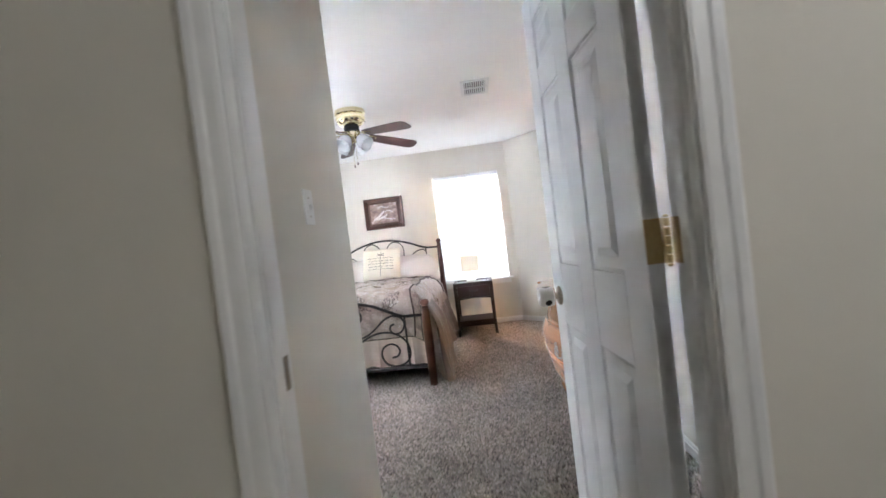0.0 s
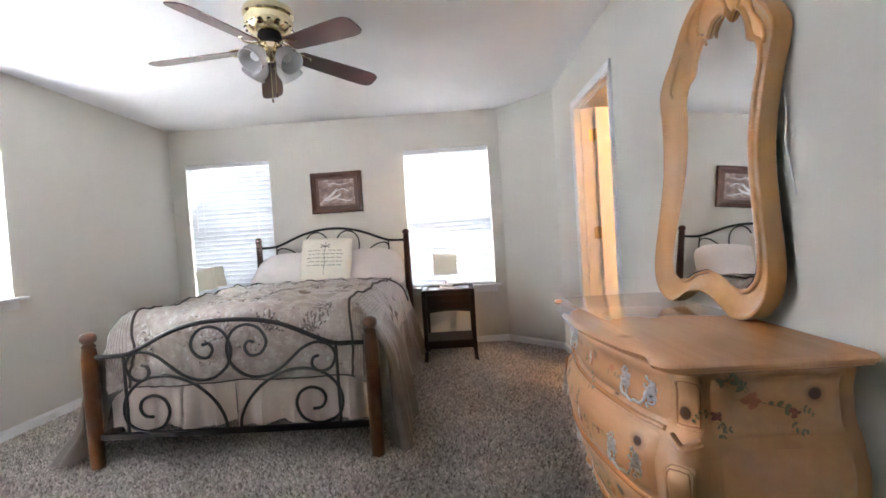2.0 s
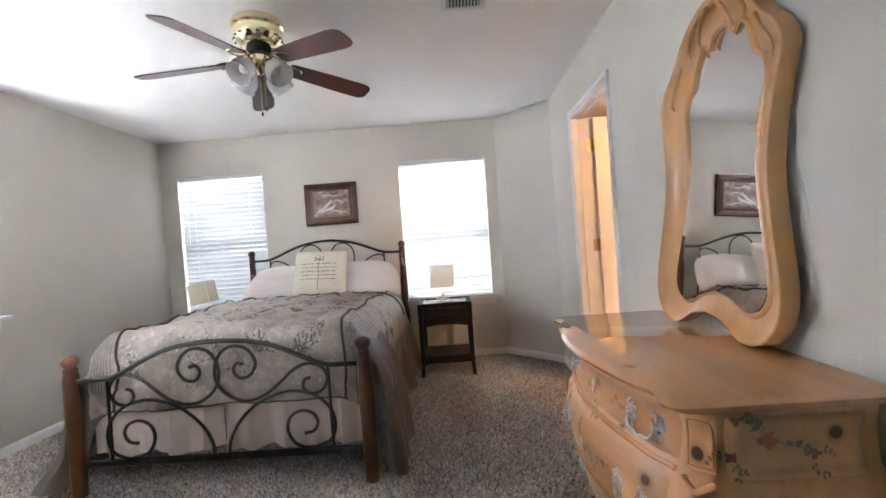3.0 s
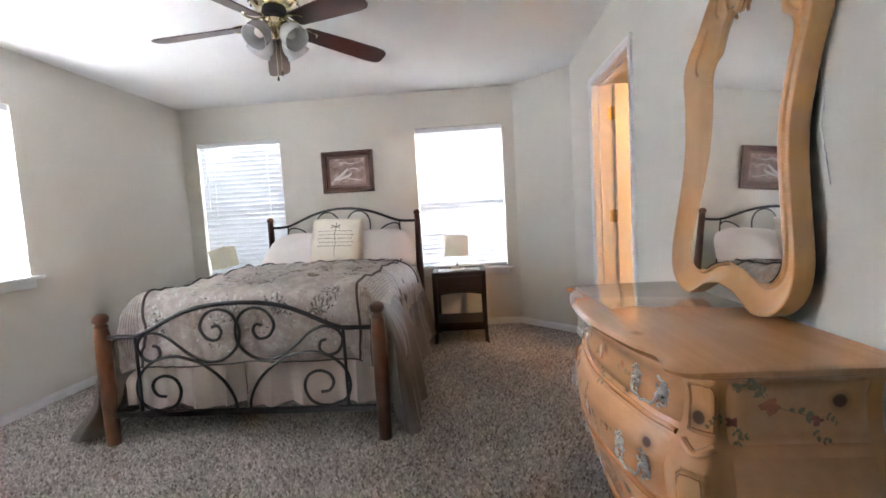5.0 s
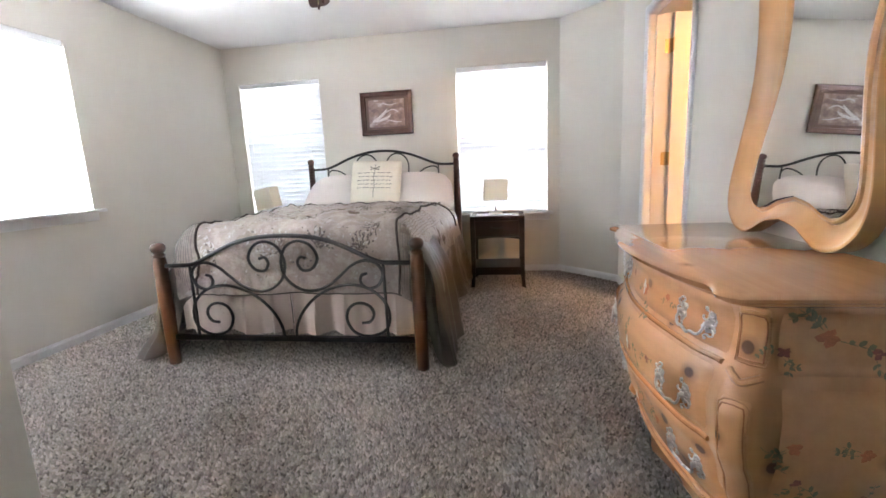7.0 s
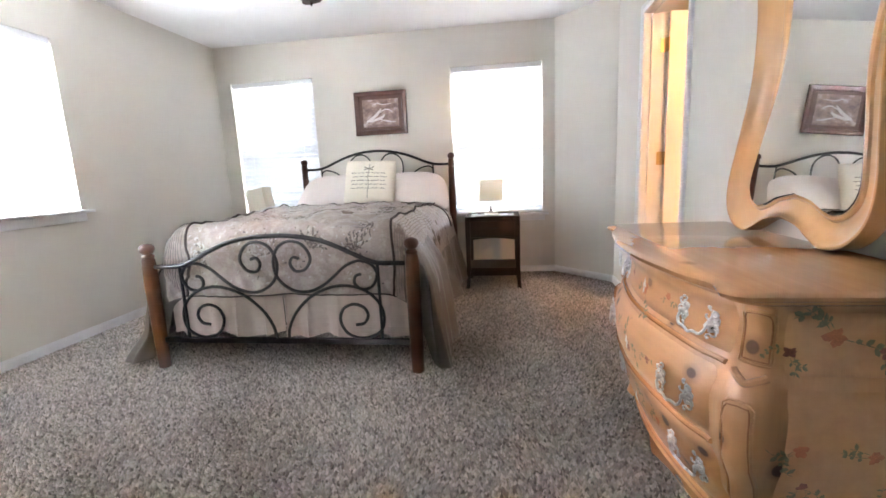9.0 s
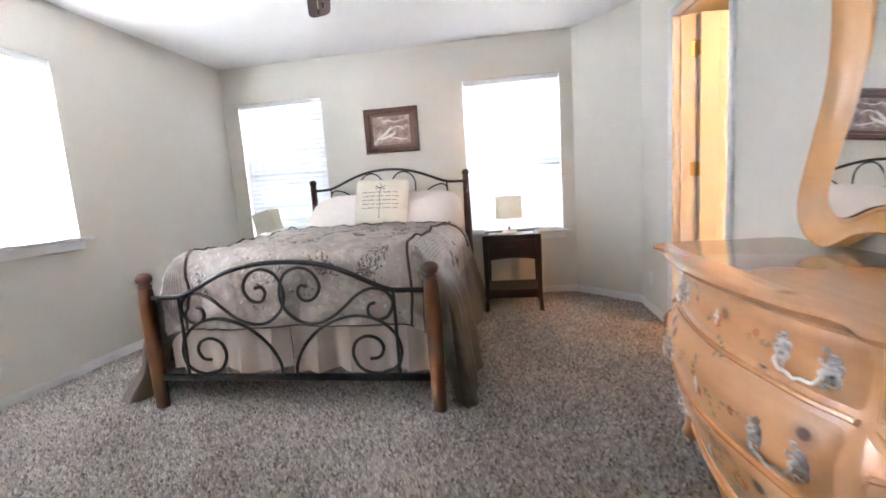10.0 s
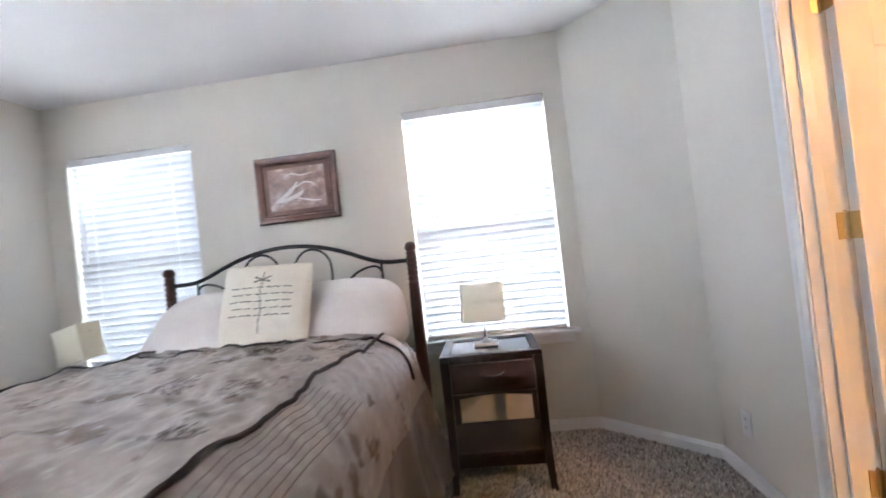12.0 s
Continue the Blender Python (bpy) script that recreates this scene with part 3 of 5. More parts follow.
def door_frame(name, x0, x1, top, y0, y1, mat, label):
    """Jamb, stop and stepped casing of a doorway across x0..x1 through a wall y0..y1."""
    fr = thing(name, mat @ Vector(((x0 + x1) / 2, (y0 + y1) / 2, 0)), label, "door frame", kind="structure")

    def put(n, bm):
        bmesh.ops.transform(bm, matrix=mat, verts=bm.verts)
        return part(n, bm, M_TRIM, fr)

    e = 0.003
    put("jamb", block(x0 - 0.019, y0 - e, 0, x0, y1 + e, top, bevel=0.002))
    put("jamb", block(x1, y0 - e, 0, x1 + 0.019, y1 + e, top, bevel=0.002))
    put("head_jamb", block(x0 - 0.019, y0 - e, top, x1 + 0.019, y1 + e, top + 0.019, bevel=0.002))
    sm = (y0 + y1) / 2
    put("door_stop", block(x0, sm - 0.03, 0, x0 + 0.011, sm + 0.005, top, bevel=0.002))
    put("door_stop", block(x1 - 0.011, sm - 0.03, 0, x1, sm + 0.005, top, bevel=0.002))
    put("door_stop", block(x0 + 0.011, sm - 0.03, top - 0.011, x1 - 0.011, sm + 0.005, top, bevel=0.002))
    w, r = 0.057, 0.006
    for face, s in ((y0 - e, -1), (y1 + e, 1)):
        # profile steps out from the opening's edge
        prof = [(r, 0), (r, 0.008), (r + 0.008, 0.011), (r + 0.03, 0.012), (r + 0.036, 0.016), (r + w - 0.006, 0.017), (r + w, 0.012), (r + w, 0)]
        for left in (True, False):
            pts = [Vector(((x0 - u) if left else (x1 + u), face + s * d, 0)) for u, d in prof]
            bm = bmesh.new()
            a = [bm.verts.new(p) for p in pts]
            b = [bm.verts.new(p + Vector((0, 0, top + u))) for p, (u, d) in zip(pts, prof)]
            for k in range(len(a)):
                bm.faces.new((a[k], a[(k + 1) % len(a)], b[(k + 1) % len(a)], b[k]))
            bm.faces.new(a), bm.faces.new(list(reversed(b)))
            put("casing", bm)
        bm = bmesh.new()
        a = [bm.verts.new((x0 - u, face + s * d, top + u)) for u, d in prof]
        b = [bm.verts.new((x1 + u, face + s * d, top + u)) for u, d in prof]
        for k in range(len(a)):
            bm.faces.new((a[k], a[(k + 1) % len(a)], b[(k + 1) % len(a)], b[k]))
        bm.faces.new(a), bm.faces.new(list(reversed(b)))
        put("head_casing", bm)
    return fr


fr1 = door_frame("doorframe_1", *DOOR_X, DOOR_TOP, YDH, YD, Matrix.Identity(4), "white painted jamb and moulded casing of the bedroom doorway")
part("strike_plate", block(DOOR_X[0] + 0.0002, YD - 0.045, 0.962, DOOR_X[0] + 0.0016, YD - 0.012, 1.032), M_NICKEL, fr1, "dull nickel strike plate")
for hz in (0.232, 1.177, 1.842):
    part("hinge_leaf", block(DOOR_X[1] - 0.0018, YD - 0.034, hz - 0.045, DOOR_X[1] - 0.0002, YD + 0.004, hz + 0.045), M_BRASS, fr1, "brass hinge leaf")
turn = Matrix.Identity(4)
turn.col[0][:3], turn.col[1][:3] = (0, 1, 0), (1, 0, 0)
fr2 = door_frame("doorframe_2", *BATH_Y, BATH_TOP, XR, XR + WALL, turn, "white painted jamb and moulded casing of the bathroom doorway")


for hz in (0.252, 1.102, 1.862):
    part("hinge_leaf", block(XR + WALL - 0.036, BATH_Y[1] - 0.0018, hz - 0.045, XR + WALL + 0.004, BATH_Y[1] - 0.0002, hz + 0.045), M_BRASS, fr2, "brass hinge leaf")


# ---- wall and ceiling fittings ----
def switch_plate():
    sw = thing("light_switch", (XN, -2.34, 1.39), "white toggle light switch plate on the wall", "light switch")
    part("plate", block(XN, -2.376, 1.332, XN + 0.006, -2.304, 1.448, bevel=0.0025), M_PLASTIC, sw)
    part("toggle", block(XN + 0.006, -2.345, 1.381, XN + 0.017, -2.335, 1.399, bevel=0.002), M_PLASTIC, sw)
    for z in (1.36, 1.42):
        part("screw", lathe([(0.0, 0.0), (0.0035, 0.0), (0.003, 0.0012), (0.0, 0.0014)], (XN + 0.006, -2.34, z), 8, Matrix.Rotation(radians(90), 4, "Y")), M_NICKEL, sw)


def outlet_plate(y, z):
    o = thing("wall_outlet", (XR, y, z), "white duplex outlet plate low on the wall", "outlet")
    part("plate", block(XR - 0.006, y - 0.035, z - 0.057, XR, y + 0.035, z + 0.057, bevel=0.0025), M_PLASTIC, o)
    for s in (-0.02, 0.02):
        r = part("socket", block(XR - 0.0085, y - 0.017, z + s - 0.0145, XR - 0.006, y + 0.017, z + s + 0.0145, bevel=0.001), M_PLASTIC, o)
        for q in (-0.006, 0.006):
            part("slot", block(XR - 0.009, y + q - 0.001, z + s - 0.002, XR - 0.0084, y + q + 0.001, z + s + 0.007), M_DARK, r)


def ceiling_vent(x0, y0, x1, y1):
    v = thing("ceiling_vent", ((x0 + x1) / 2, (y0 + y1) / 2, CEIL), "white metal ceiling register with two rows of louvres", "air vent")
    b = 0.03
    for r in ((x0, y0, x1, y0 + b), (x0, y1 - b, x1, y1), (x0, y0 + b, x0 + b, y1 - b), (x1 - b, y0 + b, x1, y1 - b)):
        part("frame", block(r[0], r[1], CEIL - 0.011, r[2], r[3], CEIL - 0.0005, bevel=0.003), M_VENT, v)
    part("backing", block(x0 + b, y0 + b, CEIL - 0.0025, x1 - b, y1 - b, CEIL - 0.0005), M_DARK, v)
    ym = (y0 + y1) / 2
    part("divider", block(x0 + b, ym - 0.006, CEIL - 0.0125, x1 - b, ym + 0.006, CEIL - 0.0026), M_VENT, v)
    n = 10
    for c0, c1 in ((y0 + b, ym - 0.006), (ym + 0.006, y1 - b)):
        for k in range(n):
            x = x0 + b + (x1 - x0 - 2 * b) * (k + 0.5) / n
            m = Matrix.Translation((x, 0, CEIL - 0.0085)) @ Matrix.Rotation(radians(38), 4, "Y")
            part("louvre", block(-0.0055, c0 + 0.002, -0.0006, 0.0055, c1 - 0.002, 0.0006, m=m), M_VENT, v)


switch_plate()
outlet_plate(1.65, 0.265)
ceiling_vent(1.30, -0.19, 1.535, 0.17)


def ceiling_fan(cx, cy):
    fan = thing("ceiling_fan", (cx, cy, CEIL), "brass ceiling fan with five dark wooden blades and glass shades", "ceiling fan")
    part("motor_housing", lathe([(0.0, 0.0), (0.130, 0.0), (0.136, -0.014), (0.134, -0.034), (0.122, -0.042), (0.128, -0.054), (0.130, -0.080), (0.114, -0.112), (0.084, -0.134), (0.0, -0.136)], (cx, cy, CEIL - 0.001), 40), M_FANBRASS, fan, "polished brass motor housing", True)
    for k in range(16):
        a = 2 * math.pi * k / 16
        m = Matrix.Translation((cx, cy, CEIL - 0.096)) @ Matrix.Rotation(a, 4, "Z") @ Matrix.Translation((0.1235, 0, 0)) @ Matrix.Rotation(radians(-32), 4, "Y")
        part("cooling_slot", block(-0.001, -0.008, -0.012, 0.0016, 0.008, 0.012, m=m), M_DARK, fan)
    part("rotor", lathe([(0.0, -0.136), (0.064, -0.136), (0.068, -0.178), (0.05, -0.188), (0.0, -0.189)], (cx, cy, CEIL), 28), M_DARK, fan, "dark rotor band", True)
    part("light_hub", lathe([(0.0, -0.187), (0.052, -0.187), (0.058, -0.214), (0.048, -0.244), (0.026, -0.266), (0.012, -0.284), (0.0, -0.286)], (cx, cy, CEIL), 28), M_FANBRASS, fan, "polished brass light hub", True)
    zb = CEIL - 0.215
    for k in range(5):
        a = radians(FAN_TURN + 72 * k)
        m = Matrix.Translation((cx, cy, zb)) @ Matrix.Rotation(radians(0.6), 4, "Y") @ Matrix.Rotation(a, 4, "Z") @ Matrix.Rotation(radians(3.0), 4, "Y")
        loop = [m @ Vector(p) for p in ((0.06, 0, 0.03), (0.10, 0.016, 0.008), (0.135, 0.036, -0.004), (0.175, 0.042, -0.006), (0.215, 0.03, -0.006), (0.225, 0, -0.006), (0.215, -0.03, -0.006), (0.175, -0.042, -0.006), (0.135, -0.036, -0.004), (0.10, -0.016, 0.004))]
        iron = part("blade_iron", tube(smooth_line(loop, 4, True), 0.0055, 6, closed=True), M_FANBRASS, fan, "looped brass blade arm", True)
        pitch = m @ Matrix.Rotation(radians(2.6), 4, "Y") @ Matrix.Rotation(radians(-14), 4, "X")
        half = [(0.155, 0.044), (0.17, 0.053), (0.30, 0.060), (0.45, 0.066), (0.58, 0.069), (0.625, 0.064), (0.648, 0.048), (0.655, 0.025)]
        edge = [(r, w) for r, w in half] + [(r, -w) for r, w in reversed(half)]
        bm = prism([Vector((r, w, 0.0)) for r, w in edge], 0.006, (0, 0, 1))
        bmesh.ops.transform(bm, matrix=pitch, verts=bm.verts)
        part("blade", bm, M_BLADE, fan, "dark reddish wooden blade")
    for k in range(4):
        a = radians(FAN_TURN + 25 + 90 * k)
        tip = Matrix.Translation((cx, cy, CEIL - 0.232)) @ Matrix.Rotation(a, 4, "Z") @ Matrix.Translation((0.055, 0, 0)) @ Matrix.Rotation(radians(135), 4, "Y") @ Matrix.Diagonal((1.32, 1.32, 1.2, 1))
        part("lamp_arm", tube([tip @ Vector((0, 0, z)) for z in (-0.03, 0.0, 0.022)], 0.012, 10), M_FANBRASS, fan, "", True)
        part("socket_cup", lathe([(0.012, 0.0), (0.024, 0.006), (0.026, 0.022), (0.02, 0.026)], (0, 0, 0), 18, tip), M_FANBRASS, fan, "", True)
        prof = [(0.023, 0.018), (0.034, 0.034), (0.046, 0.056), (0.050, 0.078), (0.047, 0.098), (0.052, 0.112), (0.0495, 0.1125), (0.0445, 0.098), (0.0475, 0.078), (0.0435, 0.056), (0.0315, 0.034), (0.021, 0.020)]
        bm = lathe(prof, (0, 0, 0), 24, tip)
        part("glass_shade", bm, M_TULIP, fan, "clear ribbed tulip glass shade", True)
        part("bulb", lathe([(0.0, 0.024), (0.011, 0.026), (0.013, 0.04), (0.020, 0.058), (0.018, 0.074), (0.008, 0.083), (0.0, 0.084)], (0, 0, 0), 14, tip), M_PLASTIC, fan, "white unlit bulb", True)
    for dx, dy, z in ((0.022, -0.012, 2.0), (-0.015, 0.018, 1.985)):
        part("pull_chain", block(cx + dx - 0.0012, cy + dy - 0.0012, z, cx + dx + 0.0012, cy + dy + 0.0012, CEIL - 0.272), M_FANBRASS, fan)
        part("pull_fob", lathe([(0.0, 0.0), (0.0055, 0.004), (0.006, 0.014), (0.0035, 0.026), (0.0, 0.028)], (cx + dx, cy + dy, z - 0.024), 10), M_BLADE, fan, "small wooden pull fob", True)


FAN_TURN = 40.0
ceiling_fan(0.30, 0.13)


def framed_picture(x0, z0, x1, z1):
    y = YH - 0.003
    pic = thing("framed_picture", ((x0 + x1) / 2, y, z0), "small sepia print in a dark brown wooden frame", "picture")
    prof = [(0.0, 0.0), (0.0, 0.018), (0.008, 0.026), (0.022, 0.024), (0.036, 0.016), (0.046, 0.018), (0.052, 0.010), (0.052, 0.0)]
    corners = [(x0, z0), (x1, z0), (x1, z1), (x0, z1)]
    ins = [(1, 1), (-1, 1), (-1, -1), (1, -1)]
    for k in range(4):
        bm = bmesh.new()
        a = [bm.verts.new((corners[k][0] + ins[k][0] * u, y - d, corners[k][1] + ins[k][1] * u)) for u, d in prof]
        j = (k + 1) % 4
        b = [bm.verts.new((corners[j][0] + ins[j][0] * u, y - d, corners[j][1] + ins[j][1] * u)) for u, d in prof]
        for i in range(len(a) - 1):
            bm.faces.new((a[i], a[i + 1], b[i + 1], b[i]))
        part("frame_rail", bm, M_FRAME, pic, "", True)
    part("mat_board", block(x0 + 0.05, y - 0.009, z0 + 0.05, x1 - 0.05, y - 0.004, z1 - 0.05), M_MATBOARD, pic, "brown mat board")
    px0, pz0, px1, pz1 = x0 + 0.085, z0 + 0.08, x1 - 0.085, z1 - 0.08
    pr = part("print", block(px0, y - 0.0115, pz0, px1, y - 0.009, pz1), M_PRINT, pic, "rosy sepia print of pale branches")
    pale = plain("print_pale", (0.70, 0.64, 0.61), 0.5, var=0.2, scale=60, bump=0.0)
    w, h = px1 - px0, pz1 - pz0
    strokes = [((0.10, 0.22), (0.30, 0.36), (0.44, 0.52), (0.52, 0.66), 0.055), ((0.10, 0.20), (0.34, 0.26), (0.55, 0.36), (0.62, 0.46), 0.05),
               ((0.45, 0.5), (0.62, 0.62), (0.75, 0.60), (0.82, 0.52), 0.022), ((0.42, 0.30), (0.62, 0.22), (0.78, 0.17), (0.93, 0.16), 0.02), ((0.30, 0.8), (0.42, 0.86), (0.58, 0.8), (0.85, 0.84), 0.018)]
    for *pts, r in strokes:
        line = smooth_line([Vector((px0 + u * w, y - 0.012, pz0 + v * h)) for u, v in pts], 5)
        bm = bmesh.new()
        n, prev = len(line), None
        for i, q in enumerate(line):
            d = (line[min(i + 1, n - 1)] - line[max(i - 1, 0)]).normalized()
            s = Vector((-d.z, 0, d.x)) * r * w * 0.7 * math.sin(math.pi * (0.12 + 0.83 * i / (n - 1)))
            row = (bm.verts.new(q + s), bm.verts.new(q - s))
            if prev:
                bm.faces.new((prev[0], prev[1], row[1], row[0]))
            prev = row
        part("painted_stroke", bm, pale, pr, "pale painted stroke")


framed_picture(-0.25, 1.478, 0.298, 1.912)


# ---- bed ----
def foot_scroll(X, Y):
    return ((X - 529) / 586.6, 0.175 + (440 - Y) / 612.0)


bed = thing("bed", (0, 1.05, 0), "queen bed with black iron scrollwork and turned wooden posts", "bed")
for s in (-1, 1):
    prof = [(0.0, 0.0), (0.033, 0.0), (0.0345, 0.012), (0.036, 0.10), (0.039, 0.30), (0.040, 0.48), (0.0385, 0.61), (0.0335, 0.655), (0.030, 0.662), (0.034, 0.668), (0.034, 0.676), (0.029, 0.681), (0.026, 0.688), (0.036, 0.698), (0.041, 0.714), (0.039, 0.730), (0.029, 0.742), (0.012, 0.748), (0.0, 0.749)]
    part("foot_post", lathe(prof, (s * BED_W, 0, 0), 28), M_POST, bed, "turned warm brown wooden foot post", True)
    hp = [(0.0, 0.0), (0.034, 0.0), (0.036, 0.5), (0.034, 0.9), (0.030, 1.0)]
    z = 1.0
    while z < 1.17:
        hp += [(0.0335, z + 0.008), (0.027, z + 0.028)]
        z += 0.03
    hp += [(0.030, 1.195), (0.024, 1.202), (0.034, 1.212), (0.036, 1.228), (0.03, 1.243), (0.02, 1.252), (0.0, 1.258)]
    part("head_post", lathe(hp, (s * 0.757, 2.14, 0), 24), M_HEADPOST, bed, "dark turned wooden head post", True)
R_TOP, R_BAR = 0.0125, 0.0085
arch = [(0.74, 0.611), (0.66, 0.612), (0.58, 0.615), (0.53, 0.630), (0.46, 0.662), (0.37, 0.705), (0.27, 0.743), (0.14, 0.768), (0.0, 0.775)]
full = [Vector((x, 0, z)) for x, z in arch] + [Vector((-x, 0, z)) for x, z in reversed(arch[:-1])]
part("foot_rail", tube(smooth_line(full, 6), R_TOP, 10), M_IRON, bed, "arched black iron foot rail", True)
part("foot_rail", block(-0.74, -0.012, 0.155, 0.74, 0.012, 0.187, bevel=0.004), M_IRON, bed)
S1 = [(612, 152), (592, 148), (581, 170), (598, 195), (632, 188), (651, 150), (628, 106), (585, 92), (543, 113), (523, 165), (534, 220), (575, 258), (625, 268), (680, 250), (725, 215), (765, 180), (810, 163), (850, 175), (868, 210), (850, 250), (815, 260), (793, 240), (797, 215), (815, 208)]
S2 = [(551, 436), (557, 395), (585, 340), (638, 287), (700, 256), (760, 247), (820, 262), (865, 302), (882, 352), (872, 400), (840, 425), (798, 432), (755, 413), (735, 370), (746, 330), (780, 312), (815, 322), (829, 350), (815, 378), (787, 384)]
for s in (-1, 1):
    for line in (S1, S2):
        pts = [Vector((s * foot_scroll(*q)[0], 0.0, foot_scroll(*q)[1])) for q in line]
        part("scroll", tube(smooth_line(pts, 4), R_BAR, 8), M_IRON, bed, "curled black iron scroll", True)
    part("upright", tube([Vector((s * 0.585, 0, 0.18)), Vector((s * 0.583, 0, 0.62))], R_BAR, 8), M_IRON, bed, "", True)
YHB = 2.14
harch = [(0.73, 1.148), (0.65, 1.148), (0.58, 1.155), (0.50, 1.180), (0.40, 1.222), (0.28, 1.265), (0.14, 1.296), (0.0, 1.306)]
full = [Vector((x, YHB, z)) for x, z in harch] + [Vector((-x, YHB, z)) for x, z in reversed(harch[:-1])]
part("head_rail", tube(smooth_line(full, 6), R_TOP, 10), M_IRON, bed, "arched black iron head rail", True)
for z in (0.62, 0.30):
    part("head_rail", tube([Vector((-0.74, YHB, z)), Vector((0.74, YHB, z))], R_TOP, 8), M_IRON, bed, "", True)
for s in (-1, 1):
    for line in ([(0.015, 0.95), (0.02, 1.12), (0.075, 1.235), (0.15, 1.275), (0.235, 1.245), (0.275, 1.16), (0.262, 1.0)], [(0.28, 1.0), (0.36, 1.06), (0.44, 1.115), (0.53, 1.135), (0.575, 1.10), (0.565, 1.03), (0.50, 1.02), (0.47, 1.06)], [(0.575, 1.155), (0.577, 1.0), (0.575, 0.62)]):
        part("scroll", tube(smooth_line([Vector((s * x, YHB, z)) for x, z in line], 5), 0.007, 8), M_IRON, bed, "", True)
for s in (-1, 1):
    part("side_rail", block(s * 0.64 - 0.015, 0.14, 0.20, s * 0.64 + 0.015, 2.12, 0.25, bevel=0.004), M_IRON, bed)

solo("box_spring", block(-0.62, 0.16, 0.20, 0.62, 2.09, 0.44, bevel=0.02), M_BOXSPRING, "dark cloth box spring under the mattress", "box spring")
solo("mattress", block(-0.61, 0.15, 0.442, 0.61, 2.09, 0.735, bevel=0.05), M_PAD, "thick pale mattress on the box spring", "mattress")


def skirt_front(u, v):
    x = -0.745 + 1.49 * u
    fold = 0.036 * (1 - 2 * abs(math.sin(x * 17 + 1.2 * math.sin(x * 7))) ** 0.8) + 0.009 * math.sin(x * 67 + 2)
    pleat = -0.03 * math.exp(-((x + 0.03) / 0.03) ** 2)
    y = 0.088 - (fold * 0.9 + pleat) * (0.25 + 0.75 * v) - 0.012 * v
    return Vector((x, max(0.026, y), 0.455 - v * (0.285 + 0.012 * math.sin(x * 19))))


skirt = thing("bed_skirt", (0, 0.06, 0.17), "pleated satin champagne bed skirt below the comforter", "bed skirt")
for u0, u1 in ((0.0, 0.479), (0.481, 1.0)):
    part("skirt_panel", thick(sheet(lambda u, v: skirt_front(u0 + (u1 - u0) * u + (0.012 * v * u * (-1 if u0 < 0.4 else 0) + 0.012 * v * (1 - u) * (1 if u0 > 0.4 else 0)), v), 80, 14), 0.003), M_SKIRT, skirt, "", True)


class Comforter:
    """A quilt over the mattress: the top is nearly flat, the sides hang to the carpet, the foot hangs short."""
    TOP, EDGE, FOOT, HEAD = 0.805, 0.785, 0.075, 1.83

    @staticmethod
    def roll(d, r):
        """Sideways and downward travel of cloth that runs d past an edge of radius r."""
        a = min(d / r, math.pi / 2)
        return r * math.sin(a), r * (1 - math.cos(a)) + max(0.0, d - r * math.pi / 2)

    @classmethod
    def at(cls, s, v, lift=0.0):
        side = 1 if s >= 0 else -1
        r, rf = 0.22, 0.11
        ds, df = max(0.0, abs(s) - (cls.EDGE - r)), max(0.0, (cls.FOOT + rf) - v)
        ox, dz1 = cls.roll(ds, r)
        oy, dz2 = cls.roll(df, rf)
        x0, y0 = min(abs(s), cls.EDGE - r) + ox, max(v, cls.FOOT + rf) - oy
        both = min(1.0, dz1 / 0.25) * min(1.0, dz2 / 0.25)
        drop = max(dz1, dz2) + 0.55 * min(dz1, dz2)
        hang = ease(0.12, 0.6, dz1)
        low = ease(0.48, 0.80, dz1)
        slant = y0 + 0.22 * dz1
        wave = math.sin(slant * 10.5 + 1.1 * math.sin(slant * 4 + side)) + 0.45 * math.sin(slant * 23 + side * 2)
        crease = noise.noise((slant * 6, dz1 * 1.5, side * 3.0))
        x0 += hang * (0.045 + 0.024 * wave + 0.02 * crease) + both * 0.02 + low * (0.14 if side < 0 else 0.07)
        y0 -= both * 0.03 + ease(0.06, 0.3, dz2) * (0.007 * math.sin(s * 17 + 3 * v) + 0.016 * noise.noise((s * 6, v * 5, 9.0)) + 0.010 * (1 - 2 * abs(noise.noise((s * 9, v * 4.5, 4.0)))) + 0.014 * (1 - 2 * abs(noise.noise((s * 4 + v * 3, v * 5 - s * 2, 6.0)))) + 0.012)
        puff = 0.012 * (1 - 2 * abs(noise.noise((s * 5.0 + 1.5 * v, v * 4.2 - s, 11.0)))) + 0.024 * noise.noise((s * 3.1, v * 2.6, 0.3)) + 0.017 * noise.noise((s * 7, v * 6, 2.0)) + 0.010 * (1 - 2 * abs(noise.noise((s * 13 + v * 5, v * 11, 5.0)))) + 0.004 * noise.noise((s * 30, v * 28, 7.0))
        crown = 0.018 * (1 - min(1, (s / 0.75) ** 2)) - 0.012 * ease(1.2, 1.8, v) + 0.01 * math.sin(v * 2.1)
        flat = 1 - ease(0.0, 0.2, drop)
        z = cls.TOP - drop + (puff + crown) * flat + lift
        x = side * (x0 + (lift + puff * 0.3) * (1 - flat) * (ds > 0))
        y = y0 - (lift + puff * 0.8) * (1 - flat) * (df > 0)
        floor = 0.012 + 0.01 * math.sin(y * 40)
        if z < floor:
            x += side * (floor - z) * 0.35
            z = floor
        return Vector((x, y, z))


V_HEM, S_HEM = -0.262, 1.39
quilt = thing("comforter", (0, 1.0, Comforter.TOP), "crumpled taupe satin comforter with embroidered sprigs and dark piping", "comforter")
S_SEAM = 1.0


